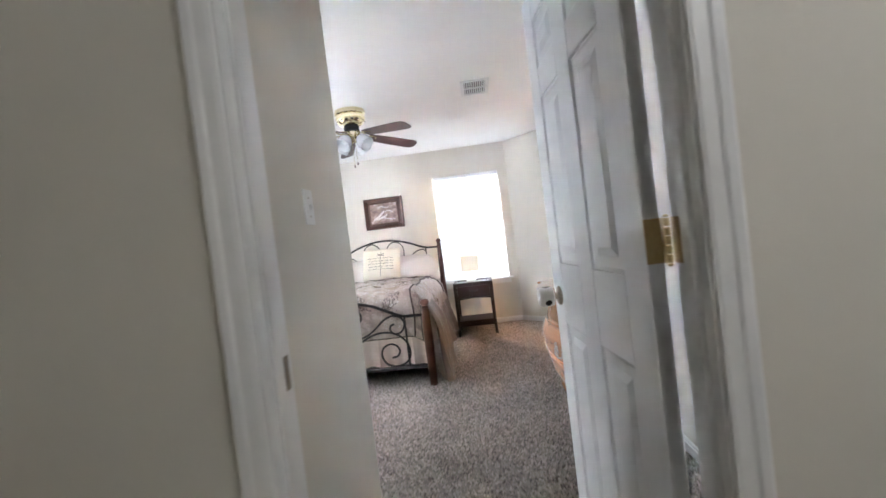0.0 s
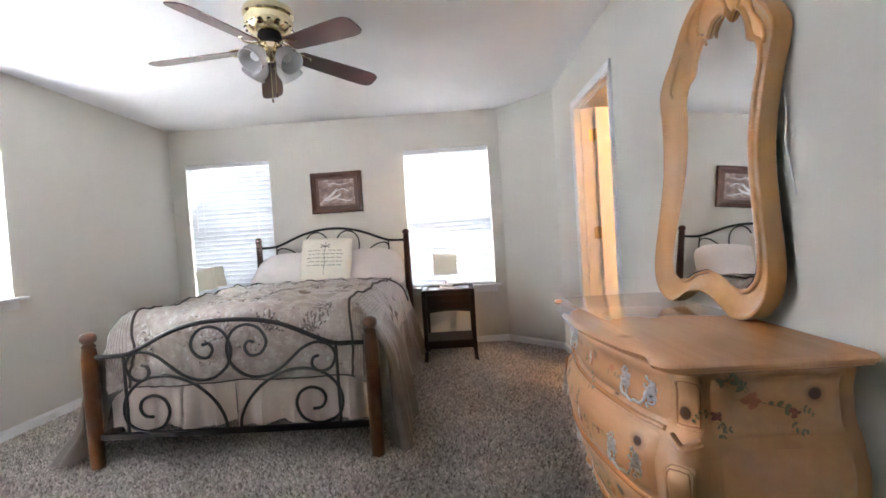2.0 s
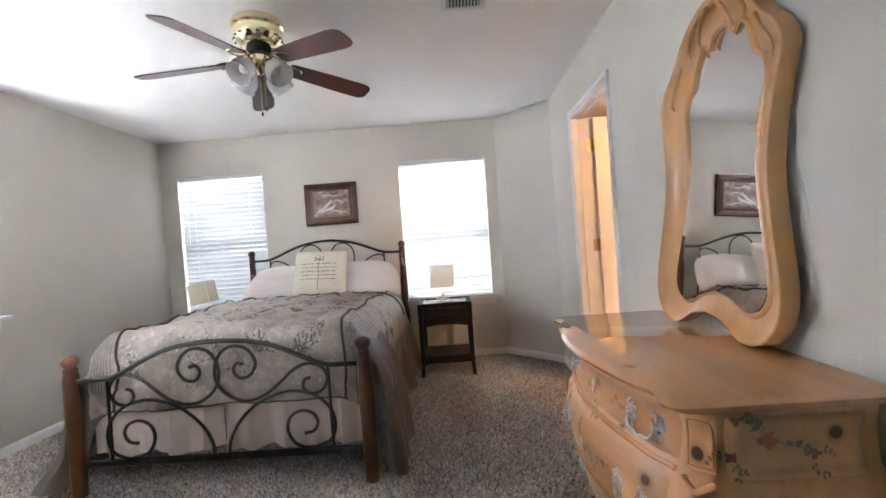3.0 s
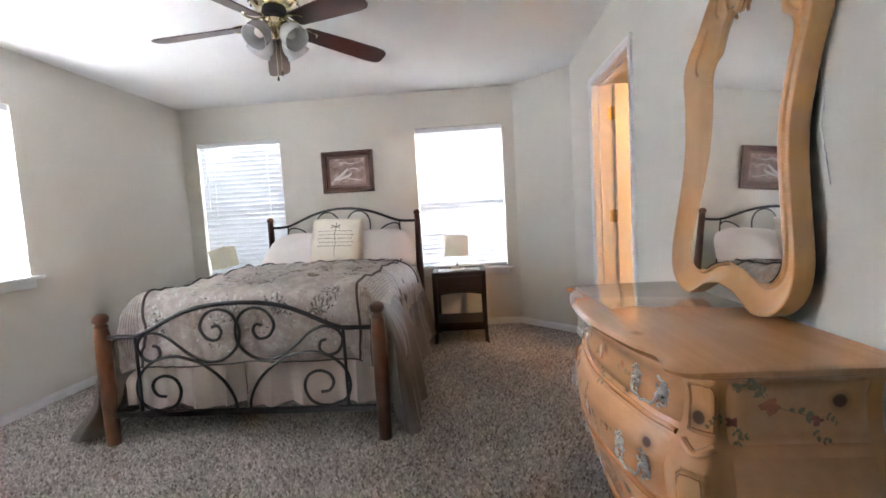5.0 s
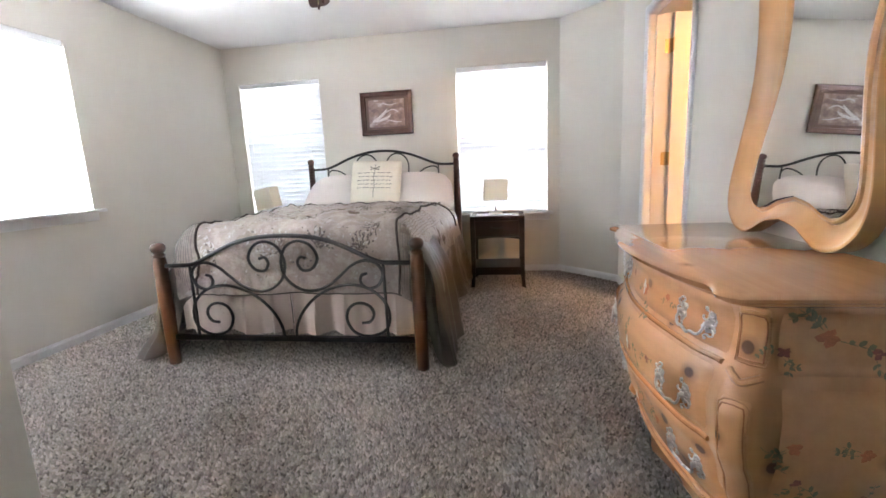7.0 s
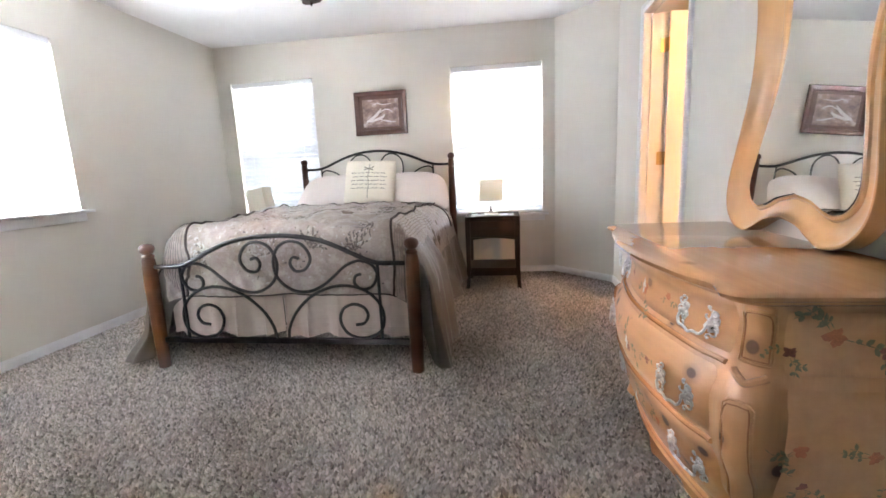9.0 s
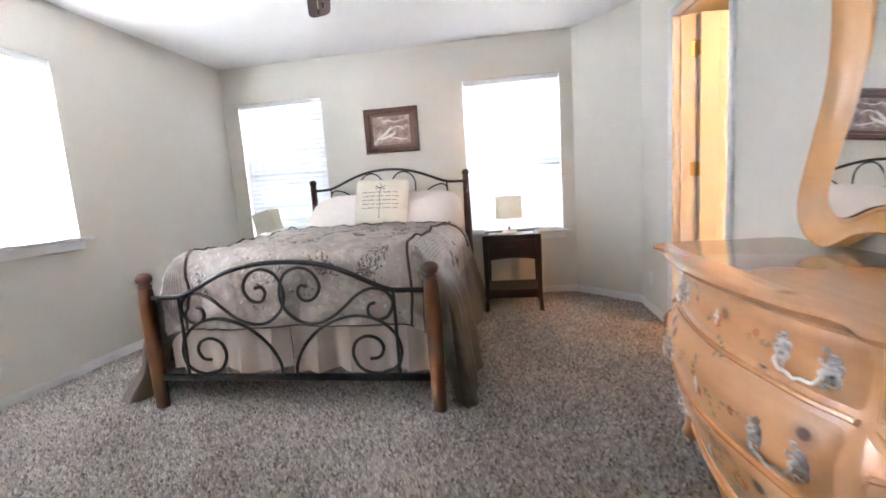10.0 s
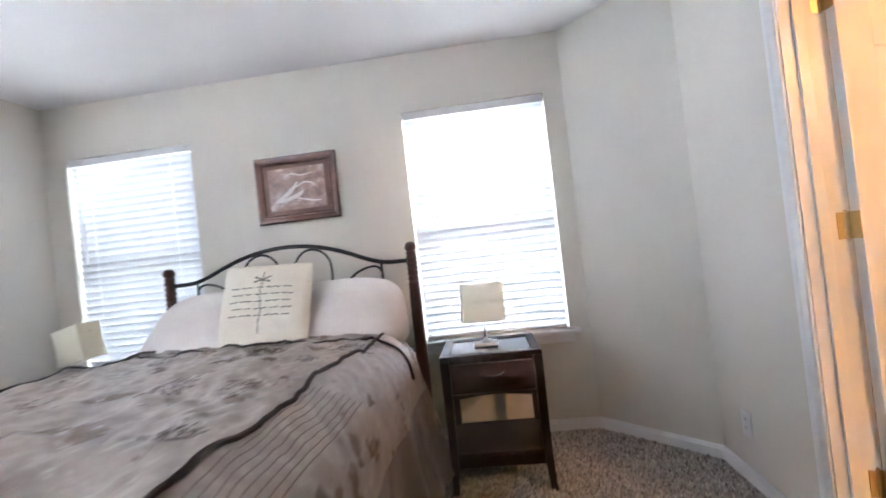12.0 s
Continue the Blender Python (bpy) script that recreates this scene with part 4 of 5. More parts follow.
def quilt_sheet(s0, s1, nu):
    """A width of the comforter between two lines along its length, cut away round the foot posts."""
    bm = sheet(lambda u, v: Comforter.at(s0 + (s1 - s0) * u, V_HEM + (Comforter.HEAD - V_HEM) * v), nu, 140)
    mids = [(f, f.calc_center_median()) for f in bm.faces]
    bmesh.ops.delete(bm, geom=[f for f, c in mids if c.z < 0.70 and c.y < 0.16 and abs(c.x) > 0.72], context="FACES")
    return bm


part("quilt", quilt_sheet(-S_SEAM, S_SEAM, 150), M_COMFORTER, quilt, "", True)
for edge in (-1, 1):
    part("border", quilt_sheet(edge * S_SEAM, edge * S_HEM, 40), M_BORDER, quilt, "plain dark brown satin border", True)
bm = sheet(lambda u, v: Comforter.at(-S_HEM + 2 * S_HEM * u, V_HEM + (Comforter.HEAD - V_HEM) * v, -0.03), 110, 80)
bmesh.ops.delete(bm, geom=[f for f in bm.faces if f.calc_center_median().y < 0.24 or abs(f.calc_center_median().x) > 0.62], context="FACES")
part("lining", bm, M_SKIRT, quilt, "champagne satin lining", True)


def corner_fold(side):
    """The cloth that gathers at a foot corner and hangs beside the post to the carpet."""
    heap = 0.11 if side < 0 else 0.0
    path = smooth_line([Vector(p) for p in ((0.66, 0.075, 0.40), (0.73, 0.085, 0.34), (0.80, 0.085, 0.17), (0.855, 0.05, 0.04), (0.900, 0.005, 0.014), (0.935, 0.02, 0.012), (0.940, 0.10, 0.012), (0.925, 0.22, 0.014), (0.925, 0.34, 0.02), (0.930, 0.50, 0.03))], 8)
    n = len(path) - 1

    def fn(u, v):
        i = min(n - 1, int(u * n))
        q = path[i].lerp(path[i + 1], u * n - i)
        top = Vector((0.62 + 0.04 * u, 0.17 + 0.36 * u, 0.775))
        r = ease(-0.25, 0.42, v) ** 0.8
        r = (r - 0.24) / 0.76 if r > 0.24 else 0.0
        outer = q.x - (0.075 if side > 0 else 0.17) * (1 - v) ** 0.8 * ease(0.25, 0.5, u) + heap * ease(0.70, 1.0, v) * math.sin(math.pi * min(1.0, max(0.0, (u - 0.3) / 0.65)))
        fold = (0.024 * math.sin(u * 33 + 1.2 * v) + 0.010 * math.sin(u * 71 + side)) * ease(0.12, 0.7, v) * ease(0.42, 0.6, u) + 0.012 * noise.noise((u * 6, v * 2.5, side * 2.0))
        x, y = top.x + (outer - top.x) * r + fold, top.y + (q.y - top.y) * r
        if x < 0.84:
            y = max(y, 0.055)
        return Vector((side * x, y, 0.775 + (q.z - 0.775) * v))

    return sheet(fn, n * 2, 44)


for side in (-1, 1):
    part("corner_fold", corner_fold(side), M_BORDER, quilt, "gathered corner hanging to the carpet", True)
for edge in (-1, 1):
    part("hem", tube([Comforter.at(edge * S_HEM, 0.30 + (Comforter.HEAD - 0.30) * k / 110, -0.005) for k in range(111)], 0.007, 6), M_BORDER, quilt, "", True)


def piping(line, r=0.0075):
    return tube([Comforter.at(s, v, 0.004) for s, v in line], r, 6)


for s in (-0.575, 0.645):
    part("piping", piping([(s + 0.012 * math.sin(k * 0.21), V_HEM + 0.004 + (Comforter.HEAD - V_HEM) * k / 90) for k in range(91)]), M_PIPING, quilt, "dark brown corded piping", True)
part("piping", piping([(-0.62 + 1.28 * k / 120, V_HEM + 0.002) for k in range(121)], 0.004), M_PIPING, quilt, "", True)
part("piping", piping([(-0.9 + 1.8 * k / 120, 1.60 + 0.03 * math.sin(k * 0.13) + 0.012 * math.sin(k * 0.4)) for k in range(121)]), M_PIPING, quilt, "", True)
part("piping", piping([(-1.02 + 0.01 * math.sin(k), 0.45 + (Comforter.HEAD - 0.45) * k / 80) for k in range(81)], 0.006), M_PIPING, quilt, "", True)
M_STRIPE = plain("pleat_thread", (0.20, 0.165, 0.145), 0.6, var=0.15, bump=0.0)
for side in (-1, 1):
    for k in range(8):
        s = (0.668 if side > 0 else -0.60) + side * 0.016 * k
        part("pleat_line", tube([Comforter.at(s, V_HEM + 0.01 + 1.05 * j / 40 + 0.02 * k, 0.003) for j in range(41)], 0.0017, 4), M_STRIPE, quilt)


def leaf_on(bm, s, v, ang, length, width, lift=0.0035):
    c, n = math.cos(ang), math.sin(ang)
    pts = [Comforter.at(s + a * c - b * n, v + a * n + b * c, lift) for a, b in ((0, 0), (length * 0.45, width), (length, 0), (length * 0.45, -width))]
    if max((p - pts[0]).length for p in pts) < 1.6 * length:
        bm.faces.new([bm.verts.new(p) for p in pts])


def sprig(dark, pale, s, v, size, lean, heavy):
    for b in range(7):
        a = lean + radians(-62 + 20.5 * b + random.uniform(-6, 6))
        reach = size * random.uniform(0.7, 1.0)
        for k in range(1, 7):
            r = reach * k / 6
            leaf_on(dark if random.random() < heavy else pale, s + r * math.cos(a), v + r * math.sin(a), a + random.uniform(-0.9, 0.9), random.uniform(0.016, 0.030), random.uniform(0.004, 0.0075))
        for k in range(8):
            r = reach * k / 8
            leaf_on(dark, s + r * math.cos(a), v + r * math.sin(a), a, reach / 7, 0.0016)
    for k in range(6):
        leaf_on(dark, s - size * 0.11 * k * math.cos(lean), v - size * 0.11 * k * math.sin(lean), lean + math.pi, size * 0.13, 0.0014)


rng_state = random.getstate()
random.seed(11)
dark, pale = bmesh.new(), bmesh.new()
spots = [(s0 + random.uniform(-0.09, 0.09), v0 + random.uniform(-0.11, 0.11)) for v0 in (-0.02, 0.24, 0.50, 0.78, 1.06, 1.34, 1.54) for s0 in (-0.44, -0.13, 0.18, 0.50)]
for s0, v0 in spots:
    sprig(dark, pale, s0, v0, random.uniform(0.08, 0.16), radians(random.choice((80, 95, 110, 60, 130, 200, -20))), 0.18 + 0.6 * (s0 > 0))
for k in range(420):
    s0, v0, a = random.uniform(-0.55, 0.62), random.uniform(V_HEM + 0.05, 1.55), random.uniform(0, 6.3)
    leaf_on(pale if random.random() < 0.75 else dark, s0, v0, a, random.uniform(0.012, 0.03), random.uniform(0.003, 0.007))
random.setstate(rng_state)
tagged(part("embroidery", dark, plain("brown_thread", (0.10, 0.078, 0.068), 0.6, var=0.2, bump=0.0), quilt, "dark brown embroidered sprigs"), kind="stuff")
tagged(part("embroidery", pale, plain("silver_thread", (0.47, 0.435, 0.40), 0.3, var=0.1, bump=0.0), quilt, "silvery embroidered leaves"), kind="stuff")


def pillow_mesh(w, h, d, m, sag=0.0, corner=0.06, slope=0.0):
    """A soft cushion with pinched corners, its face up +z before m."""
    def side(sgn):
        def fn(u, v):
            a, b = 2 * u - 1, 2 * v - 1
            fat = (max(0.0, 1 - abs(a) ** 2.6) * max(0.0, 1 - abs(b) ** 2.6)) ** 0.55
            pinch = 1 - corner * (abs(a) * abs(b)) ** 3 - 0.04 * ((1 - a * a) * abs(b) ** 4 + (1 - b * b) * abs(a) ** 4)
            wr = 0.008 * noise.noise((a * 2.6 + w * 9, b * 2.6, sgn * 3.0)) + 0.004 * noise.noise((a * 7, b * 7 + w, sgn))
            p = Vector((a * w / 2 * pinch, b * h / 2 * pinch, sgn * (d / 2 * fat + wr * fat)))
            p.z -= sag * abs(a) ** 2
            p.x -= slope * (0.5 + 0.5 * b) * (0.5 + 0.5 * a * (1 if slope > 0 else -1))
            return m @ p
        return fn
    bm = sheet(side(1), 30, 26)
    sheet(side(-1), 30, 26, bm)
    bmesh.ops.remove_doubles(bm, verts=bm.verts, dist=0.0008)
    return bm


for x, rz, slope in ((-0.385, 2, -0.11), (0.40, -2, 0.09)):
    m = Matrix.Translation((x, 1.895, 0.905)) @ Matrix.Rotation(radians(rz), 4, "Z") @ Matrix.Rotation(radians(52), 4, "X")
    solo("pillow", pillow_mesh(0.80, 0.44, 0.20, m, 0.03, 0.16, slope), M_PAD, "plump pale blush pillow leaning against the headboard", "pillow", group="bed pillows", smooth=True)

PM = Matrix.Translation((0.035, 1.775, 1.005)) @ Matrix.Rotation(radians(2), 4, "Y") @ Matrix.Rotation(radians(70), 4, "X")
cushion = thing("throw_pillow", (0.035, 1.74, 0.82), "cream square throw pillow printed with script and a dragonfly", "throw pillow")
part("cover", pillow_mesh(0.50, 0.44, 0.13, PM), M_CREAM, cushion, "", True)


def on_cushion(u, v, lift=0.0016):
    a, b = u / 0.25, v / 0.22
    fat = (max(0.0, 1 - abs(a) ** 2.6) * max(0.0, 1 - abs(b) ** 2.6)) ** 0.55
    wr = 0.008 * noise.noise((a * 2.6 + 0.50 * 9, b * 2.6, 3.0)) + 0.004 * noise.noise((a * 7, b * 7 + 0.50, 1))
    return PM @ Vector((u, v, 0.065 * fat + wr * fat + lift))


def ink_stroke(pts, w):
    bm, prev, n = bmesh.new(), None, len(pts)
    for i, (u, v) in enumerate(pts):
        a, b = pts[max(i - 1, 0)], pts[min(i + 1, n - 1)]
        d = Vector((b[0] - a[0], b[1] - a[1])).normalized()
        ww = w * (0.75 + 0.25 * math.sin(i * 1.7))
        row = (bm.verts.new(on_cushion(u - d.y * ww, v + d.x * ww)), bm.verts.new(on_cushion(u + d.y * ww, v - d.x * ww)))
        if prev:
            bm.faces.new((prev[0], prev[1], row[1], row[0]))
        prev = row
    return bm


part("printed_stem", ink_stroke([(0.0 + 0.004 * math.sin(k * 0.5), 0.16 - 0.32 * k / 24) for k in range(25)], 0.0034), M_INK, cushion, "thin printed stem")
for a, l in ((25, 0.05), (155, 0.05), (-12, 0.045), (192, 0.045)):
    c, s = math.cos(radians(a)), math.sin(radians(a))
    part("printed_wing", ink_stroke([(l * k / 6 * c, 0.112 + l * k / 6 * s) for k in range(7)], 0.006), M_INK, cushion, "printed dragonfly wing")
for row, v in enumerate((0.072, 0.036, 0.0, -0.036, -0.072)):
    x = -0.165 + 0.012 * (row % 2)
    wds = (0.06, 0.035, 0.07, 0.045, 0.055) if row % 2 else (0.045, 0.065, 0.04, 0.075, 0.04)
    for wd in wds:
        if x + wd < 0.175:
            part("printed_line", ink_stroke([(x + wd * k / 6, v + 0.0035 * math.sin(k * 2.2 + row)) for k in range(7)], 0.0034), M_INK, cushion)
        x += wd + 0.014


# ---- nightstands and lamps ----
def nightstand(cx):
    y0, y1, top = 1.70, 2.12, 0.662
    w = 0.245
    ns = thing("nightstand", (cx, (y0 + y1) / 2, 0), "dark wooden nightstand with drawer, lower shelf and slate top", "nightstand", group="nightstands")
    for sx in (-1, 1):
        for y in (y0 + 0.022, y1 - 0.022):
            bm = bmesh.new()
            x = cx + sx * (w - 0.022)
            rings = []
            for z, h, flare in ((0.0, 0.019, 0.012), (0.03, 0.016, 0.008), (0.2, 0.019, 0.0), (top - 0.025, 0.022, 0.0)):
                oy = -flare if y < (y0 + y1) / 2 else flare
                rings.append([bm.verts.new((x + sx * flare + a * h, y + oy + b * h, z)) for a, b in ((-1, -1), (1, -1), (1, 1), (-1, 1))])
            for a, b in zip(rings, rings[1:]):
                for k in range(4):
                    bm.faces.new((a[k], a[(k + 1) % 4], b[(k + 1) % 4], b[k]))
            bm.faces.new(rings[0]), bm.faces.new(rings[-1])
            part("leg", bm, M_DARKWOOD, ns)
    for r in ((cx - w, y0, cx + w, y0 + 0.05), (cx - w, y1 - 0.05, cx + w, y1), (cx - w, y0 + 0.05, cx - w + 0.045, y1 - 0.05), (cx + w - 0.045, y0 + 0.05, cx + w, y1 - 0.05)):
        part("top_rail", block(r[0], r[1], top - 0.025, r[2], r[3], top, bevel=0.004), M_DARKWOOD, ns)
    part("inset_top", block(cx - w + 0.045, y0 + 0.05, top - 0.02, cx + w - 0.045, y1 - 0.05, top - 0.006), M_STONE, ns, "dark slate inset top")
    part("case", block(cx - w + 0.03, y0 + 0.022, top - 0.19, cx + w - 0.03, y1 - 0.02, top - 0.026, bevel=0.003), M_DARKWOOD, ns)
    dr = part("drawer", block(cx - w + 0.046, y0 + 0.008, top - 0.172, cx + w - 0.046, y0 + 0.024, top - 0.044, bevel=0.005), M_DRAWER, ns, "reddish drawer front")
    hb = [Vector((cx + 0.052 * math.cos(a), y0 + 0.008 - 0.018 * math.sin(a), top - 0.095 - 0.012 * math.sin(a))) for a in [math.pi * k / 10 for k in range(11)]]
    part("handle", tube(hb, 0.0045, 6), M_IRON, dr, "dark iron bail handle", True)
    part("arched_rail", prism([Vector((cx - w + 0.04, y0 + 0.012, top - 0.19))] + [Vector((cx - w + 0.04 + (2 * w - 0.08) * k / 12, y0 + 0.012, top - 0.215 + 0.018 * math.sin(math.pi * k / 12))) for k in range(13)] + [Vector((cx + w - 0.04, y0 + 0.012, top - 0.19))], 0.018, (0, 1, 0)), M_DARKWOOD, ns)
    part("shelf", block(cx - w + 0.012, y0 + 0.012, 0.165, cx + w - 0.012, y1 - 0.012, 0.19, bevel=0.004), M_DRAWER, ns, "lower shelf")
    part("shelf_apron", block(cx - w + 0.035, y0 + 0.02, 0.115, cx + w - 0.035, y0 + 0.036, 0.165, bevel=0.003), M_DARKWOOD, ns)
    return ns


def table_lamp(cx, cy, z, tilt_y, tilt_z):
    lamp = thing("table_lamp", (cx, cy, z), "small table lamp with rectangular cream shade and silvery base", "lamp", group="bedside lamps")
    part("base", block(cx - 0.062, cy - 0.045, z, cx + 0.062, cy + 0.045, z + 0.014, bevel=0.003), M_PLASTIC, lamp, "silvery white square base")
    part("stem", lathe([(0.0, 0.0), (0.018, 0.0), (0.014, 0.02), (0.006, 0.035), (0.006, 0.12), (0.009, 0.13), (0.0, 0.135)], (cx, cy, z + 0.014), 14), M_CRYSTAL, lamp, "clear glass stem", True)
    m = Matrix.Translation((cx, cy, z + 0.225)) @ Matrix.Rotation(radians(tilt_z), 4, "Z") @ Matrix.Rotation(radians(tilt_y), 4, "Y")
    a, b, h = 0.112, 0.062, 0.098

    def ring(u, v):
        k = u * 4
        c = [(-1, -1), (1, -1), (1, 1), (-1, 1), (-1, -1)]
        i, f = int(k) % 4, k - int(k)
        px, py = c[i][0] * (1 - f) + c[i + 1][0] * f, c[i][1] * (1 - f) + c[i + 1][1] * f
        bow = 1 - 0.04 * math.sin(v * math.pi)
        return m @ Vector((px * a * bow, py * b * bow, (2 * v - 1) * h))

    part("shade", thick(sheet(ring, 32, 6, wrap=True), 0.002), M_SHADE, lamp, "cream linen rectangular shade")
    part("shade_frame", tube([m @ Vector(p) for p in ((-a, 0, 0.05), (0, 0, 0.05), (a, 0, 0.05))], 0.002, 6), M_NICKEL, lamp)


nightstand(1.155)
nightstand(-1.16)
table_lamp(1.14, 1.92, 0.662, 2, 8)
table_lamp(-1.13, 1.87, 0.662, -11, -14)


# ---- dresser ----
class Chest:
    """A bombe chest: plan is serpentine, the body swells below the waist."""
    Y0, Y1, BACK, TOP = -1.275, -0.135, XR - 0.018, 0.806
    SWELL = ((0.0, 0.11), (0.07, 0.105), (0.16, 0.085), (0.28, 0.04), (0.40, 0.006), (0.50, 0.0), (0.57, 0.018), (0.63, 0.05), (0.70, 0.056), (0.765, 0.04), (0.78, 0.035))

    @classmethod
    def front(cls, y):
        s = (2 * y - cls.Y0 - cls.Y1) / (cls.Y1 - cls.Y0)
        return 1.738 - 0.064 * math.cos(math.pi * s / 2) ** 2 + 0.02 * math.exp(-((abs(s) - 0.78) / 0.1) ** 2) - 0.018 * ease(0.86, 1.0, abs(s))

    @classmethod
    def corner(cls, near, turn, inset, proud=0.0, c=0.068):
        """A point on a rounded front corner; turn runs 0 (end) to 1 (front)."""
        y = cls.Y0 + inset * 0.75 + 0.012 if near else cls.Y1 - inset * 0.75 - 0.012
        s = 1 if near else -1
        a = math.pi / 2 * turn
        x0 = cls.front(y + s * c) + inset + c
        return x0 - (c + proud) * math.sin(a), y + s * c - s * (c + proud) * math.cos(a)

    @classmethod
    def outline(cls, inset, n=36, c=0.068):
        """Plan points from the back far corner round the front to the back near corner."""
        y0, y1 = cls.Y0 + inset * 0.75 + 0.012, cls.Y1 - inset * 0.75 - 0.012
        pts = [(cls.BACK, y1), (cls.BACK - 0.2, y1)]
        pts += [cls.corner(False, k / 7, inset, 0.0, c) for k in range(7)]
        for k in range(n + 1):
            y = y1 - c - (y1 - y0 - 2 * c) * k / n
            pts.append((cls.front(y) + inset, y))
        pts += [cls.corner(True, 1 - k / 7, inset, 0.0, c) for k in range(1, 8)]
        return pts + [(cls.BACK - 0.2, y0), (cls.BACK, y0)]

    @classmethod
    def face(cls, y, z, proud=0.0):
        return Vector((cls.front(y) + curve_at(cls.SWELL, z) + 0.012 - proud, y, z))

    @classmethod
    def end(cls, x, z, proud=0.0):
        return Vector((x, cls.Y0 + curve_at(cls.SWELL, z) * 0.75 + 0.012 - proud, z))


chest = thing("dresser", (1.93, -0.72, 0), "curved honey pine dresser with painted flowers and pewter pulls", "dresser")
bm, rings = bmesh.new(), []
for k in range(33):
    z = 0.055 + (0.775 - 0.055) * k / 32
    rings.append([bm.verts.new((x, y, z)) for x, y in Chest.outline(curve_at(Chest.SWELL, z) + 0.012)])
for a, b in zip(rings, rings[1:]):
    for k in range(len(a)):
        bm.faces.new((a[k], a[(k + 1) % len(a)], b[(k + 1) % len(a)], b[k]))
bm.faces.new(rings[0]), bm.faces.new(rings[-1])
part("body", bm, M_PINE_V, chest, "", True)
bm, rings = bmesh.new(), []
for inset, z in ((0.020, 0.770), (0.006, 0.776), (0.004, 0.782), (-0.010, 0.787), (-0.014, 0.796), (-0.009, 0.802), (0.002, Chest.TOP + 0.001)):
    rings.append([bm.verts.new((x if x < Chest.BACK - 0.001 else Chest.BACK + 0.004, y + (0.012 if y > -0.7 else -0.012), z)) for x, y in Chest.outline(inset, c=0.05)])
for a, b in zip(rings, rings[1:]):
    for k in range(len(a)):
        bm.faces.new((a[k], a[(k + 1) % len(a)], b[(k + 1) % len(a)], b[k]))
bm.faces.new(rings[0]), bm.faces.new(rings[-1])
part("top", bm, M_PINE, chest, "glossy pine top with a moulded edge", True)


def raised(fn, n, m, proud, edge):
    """A raised field on a curved surface fn(u, v, proud) with a rounded border."""
    def g(u, v):
        e = min(u, 1 - u) / edge[0], min(v, 1 - v) / edge[1]
        h = ease(0, 1, min(1.0, min(e)))
        return fn(u, v, -0.004 + (proud + 0.004) * h)
    return sheet(g, n, m)


ROWS_Z = ((0.606, 0.754), (0.392, 0.582), (0.150, 0.370))
YA, YC = Chest.Y0 + 0.128, Chest.Y1 - 0.128


def bail_pull(parent, y, z, face, size=1.0):
    """An ornate cast bail pull: two leafy back plates and a drooping handle."""
    for s in (-1, 1):
        bm = bmesh.new()
        cy = y + s * 0.043 * size
        n = 22
        hub = bm.verts.new(face(cy, z, 0.007))
        outer = []
        for k in range(n):
            a = 2 * math.pi * k / n
            reach = (0.013 + 0.014 * abs(math.sin(a)) ** 2) * (0.85 + 0.15 * math.cos(5 * a + s)) * size
            outer.append(bm.verts.new(face(cy + reach * math.cos(a), z + reach * math.sin(a), 0.001)))
        for k in range(n):
            bm.faces.new((hub, outer[k], outer[(k + 1) % n]))
        for du, dw, r, a0, turn in ((0.006, 0.021, 0.010, 3.6, 1), (-0.009, 0.012, 0.009, 0.6, -1), (0.010, 0.002, 0.008, 2.4, -1), (-0.008, -0.008, 0.009, 5.4, 1), (0.007, -0.020, 0.010, 2.4, -1), (-0.003, -0.029, 0.006, 1.2, 1), (-0.004, 0.030, 0.006, 4.6, -1)):
            pts = []
            for k in range(9):
                a, q = a0 + turn * 0.62 * k, r * (1 - 0.085 * k)
                pts.append(face(cy + (s * du + s * q * math.cos(a)) * size, z + (dw + q * math.sin(a)) * size, 0.005 + 0.0006 * k))
            tube(pts, 0.0023 * size, 5, bm)
        plate = part("back_plate", bm, M_PEWTER, parent, "cast pewter leaf back plate")
        part("stud", lathe([(0.0, 0.0), (0.009, 0.0), (0.0085, 0.006), (0.0055, 0.012), (0.0, 0.014)], face(cy, z, 0.006), 12, Matrix.Rotation(radians(-90), 4, "Y")), M_PEWTER, plate, "", True)
    line = smooth_line([face(y + u * size, z + w * size, p) for u, w, p in ((-0.041, 0.0, 0.014), (-0.041, -0.014, 0.019), (-0.032, -0.026, 0.021), (-0.014, -0.026, 0.022), (0, -0.032, 0.022), (0.014, -0.026, 0.022), (0.032, -0.026, 0.021), (0.041, -0.014, 0.019), (0.041, 0.0, 0.014))], 4)
    part("bail", tube(line, 0.0031 * size, 7), M_PEWTER, parent, "curved pewter bail handle", True)


def paint_leaf(bm, face, y, z, ang, l, w, lift):
    c, n = math.cos(ang), math.sin(ang)
    ring = [(0, 0), (0.3 * l, 0.8 * w), (0.65 * l, 0.9 * w), (l, 0), (0.65 * l, -0.9 * w), (0.3 * l, -0.8 * w)]
    bm.faces.new([bm.verts.new(face(y + a * c - b * n, z + a * n + b * c, lift)) for a, b in ring])


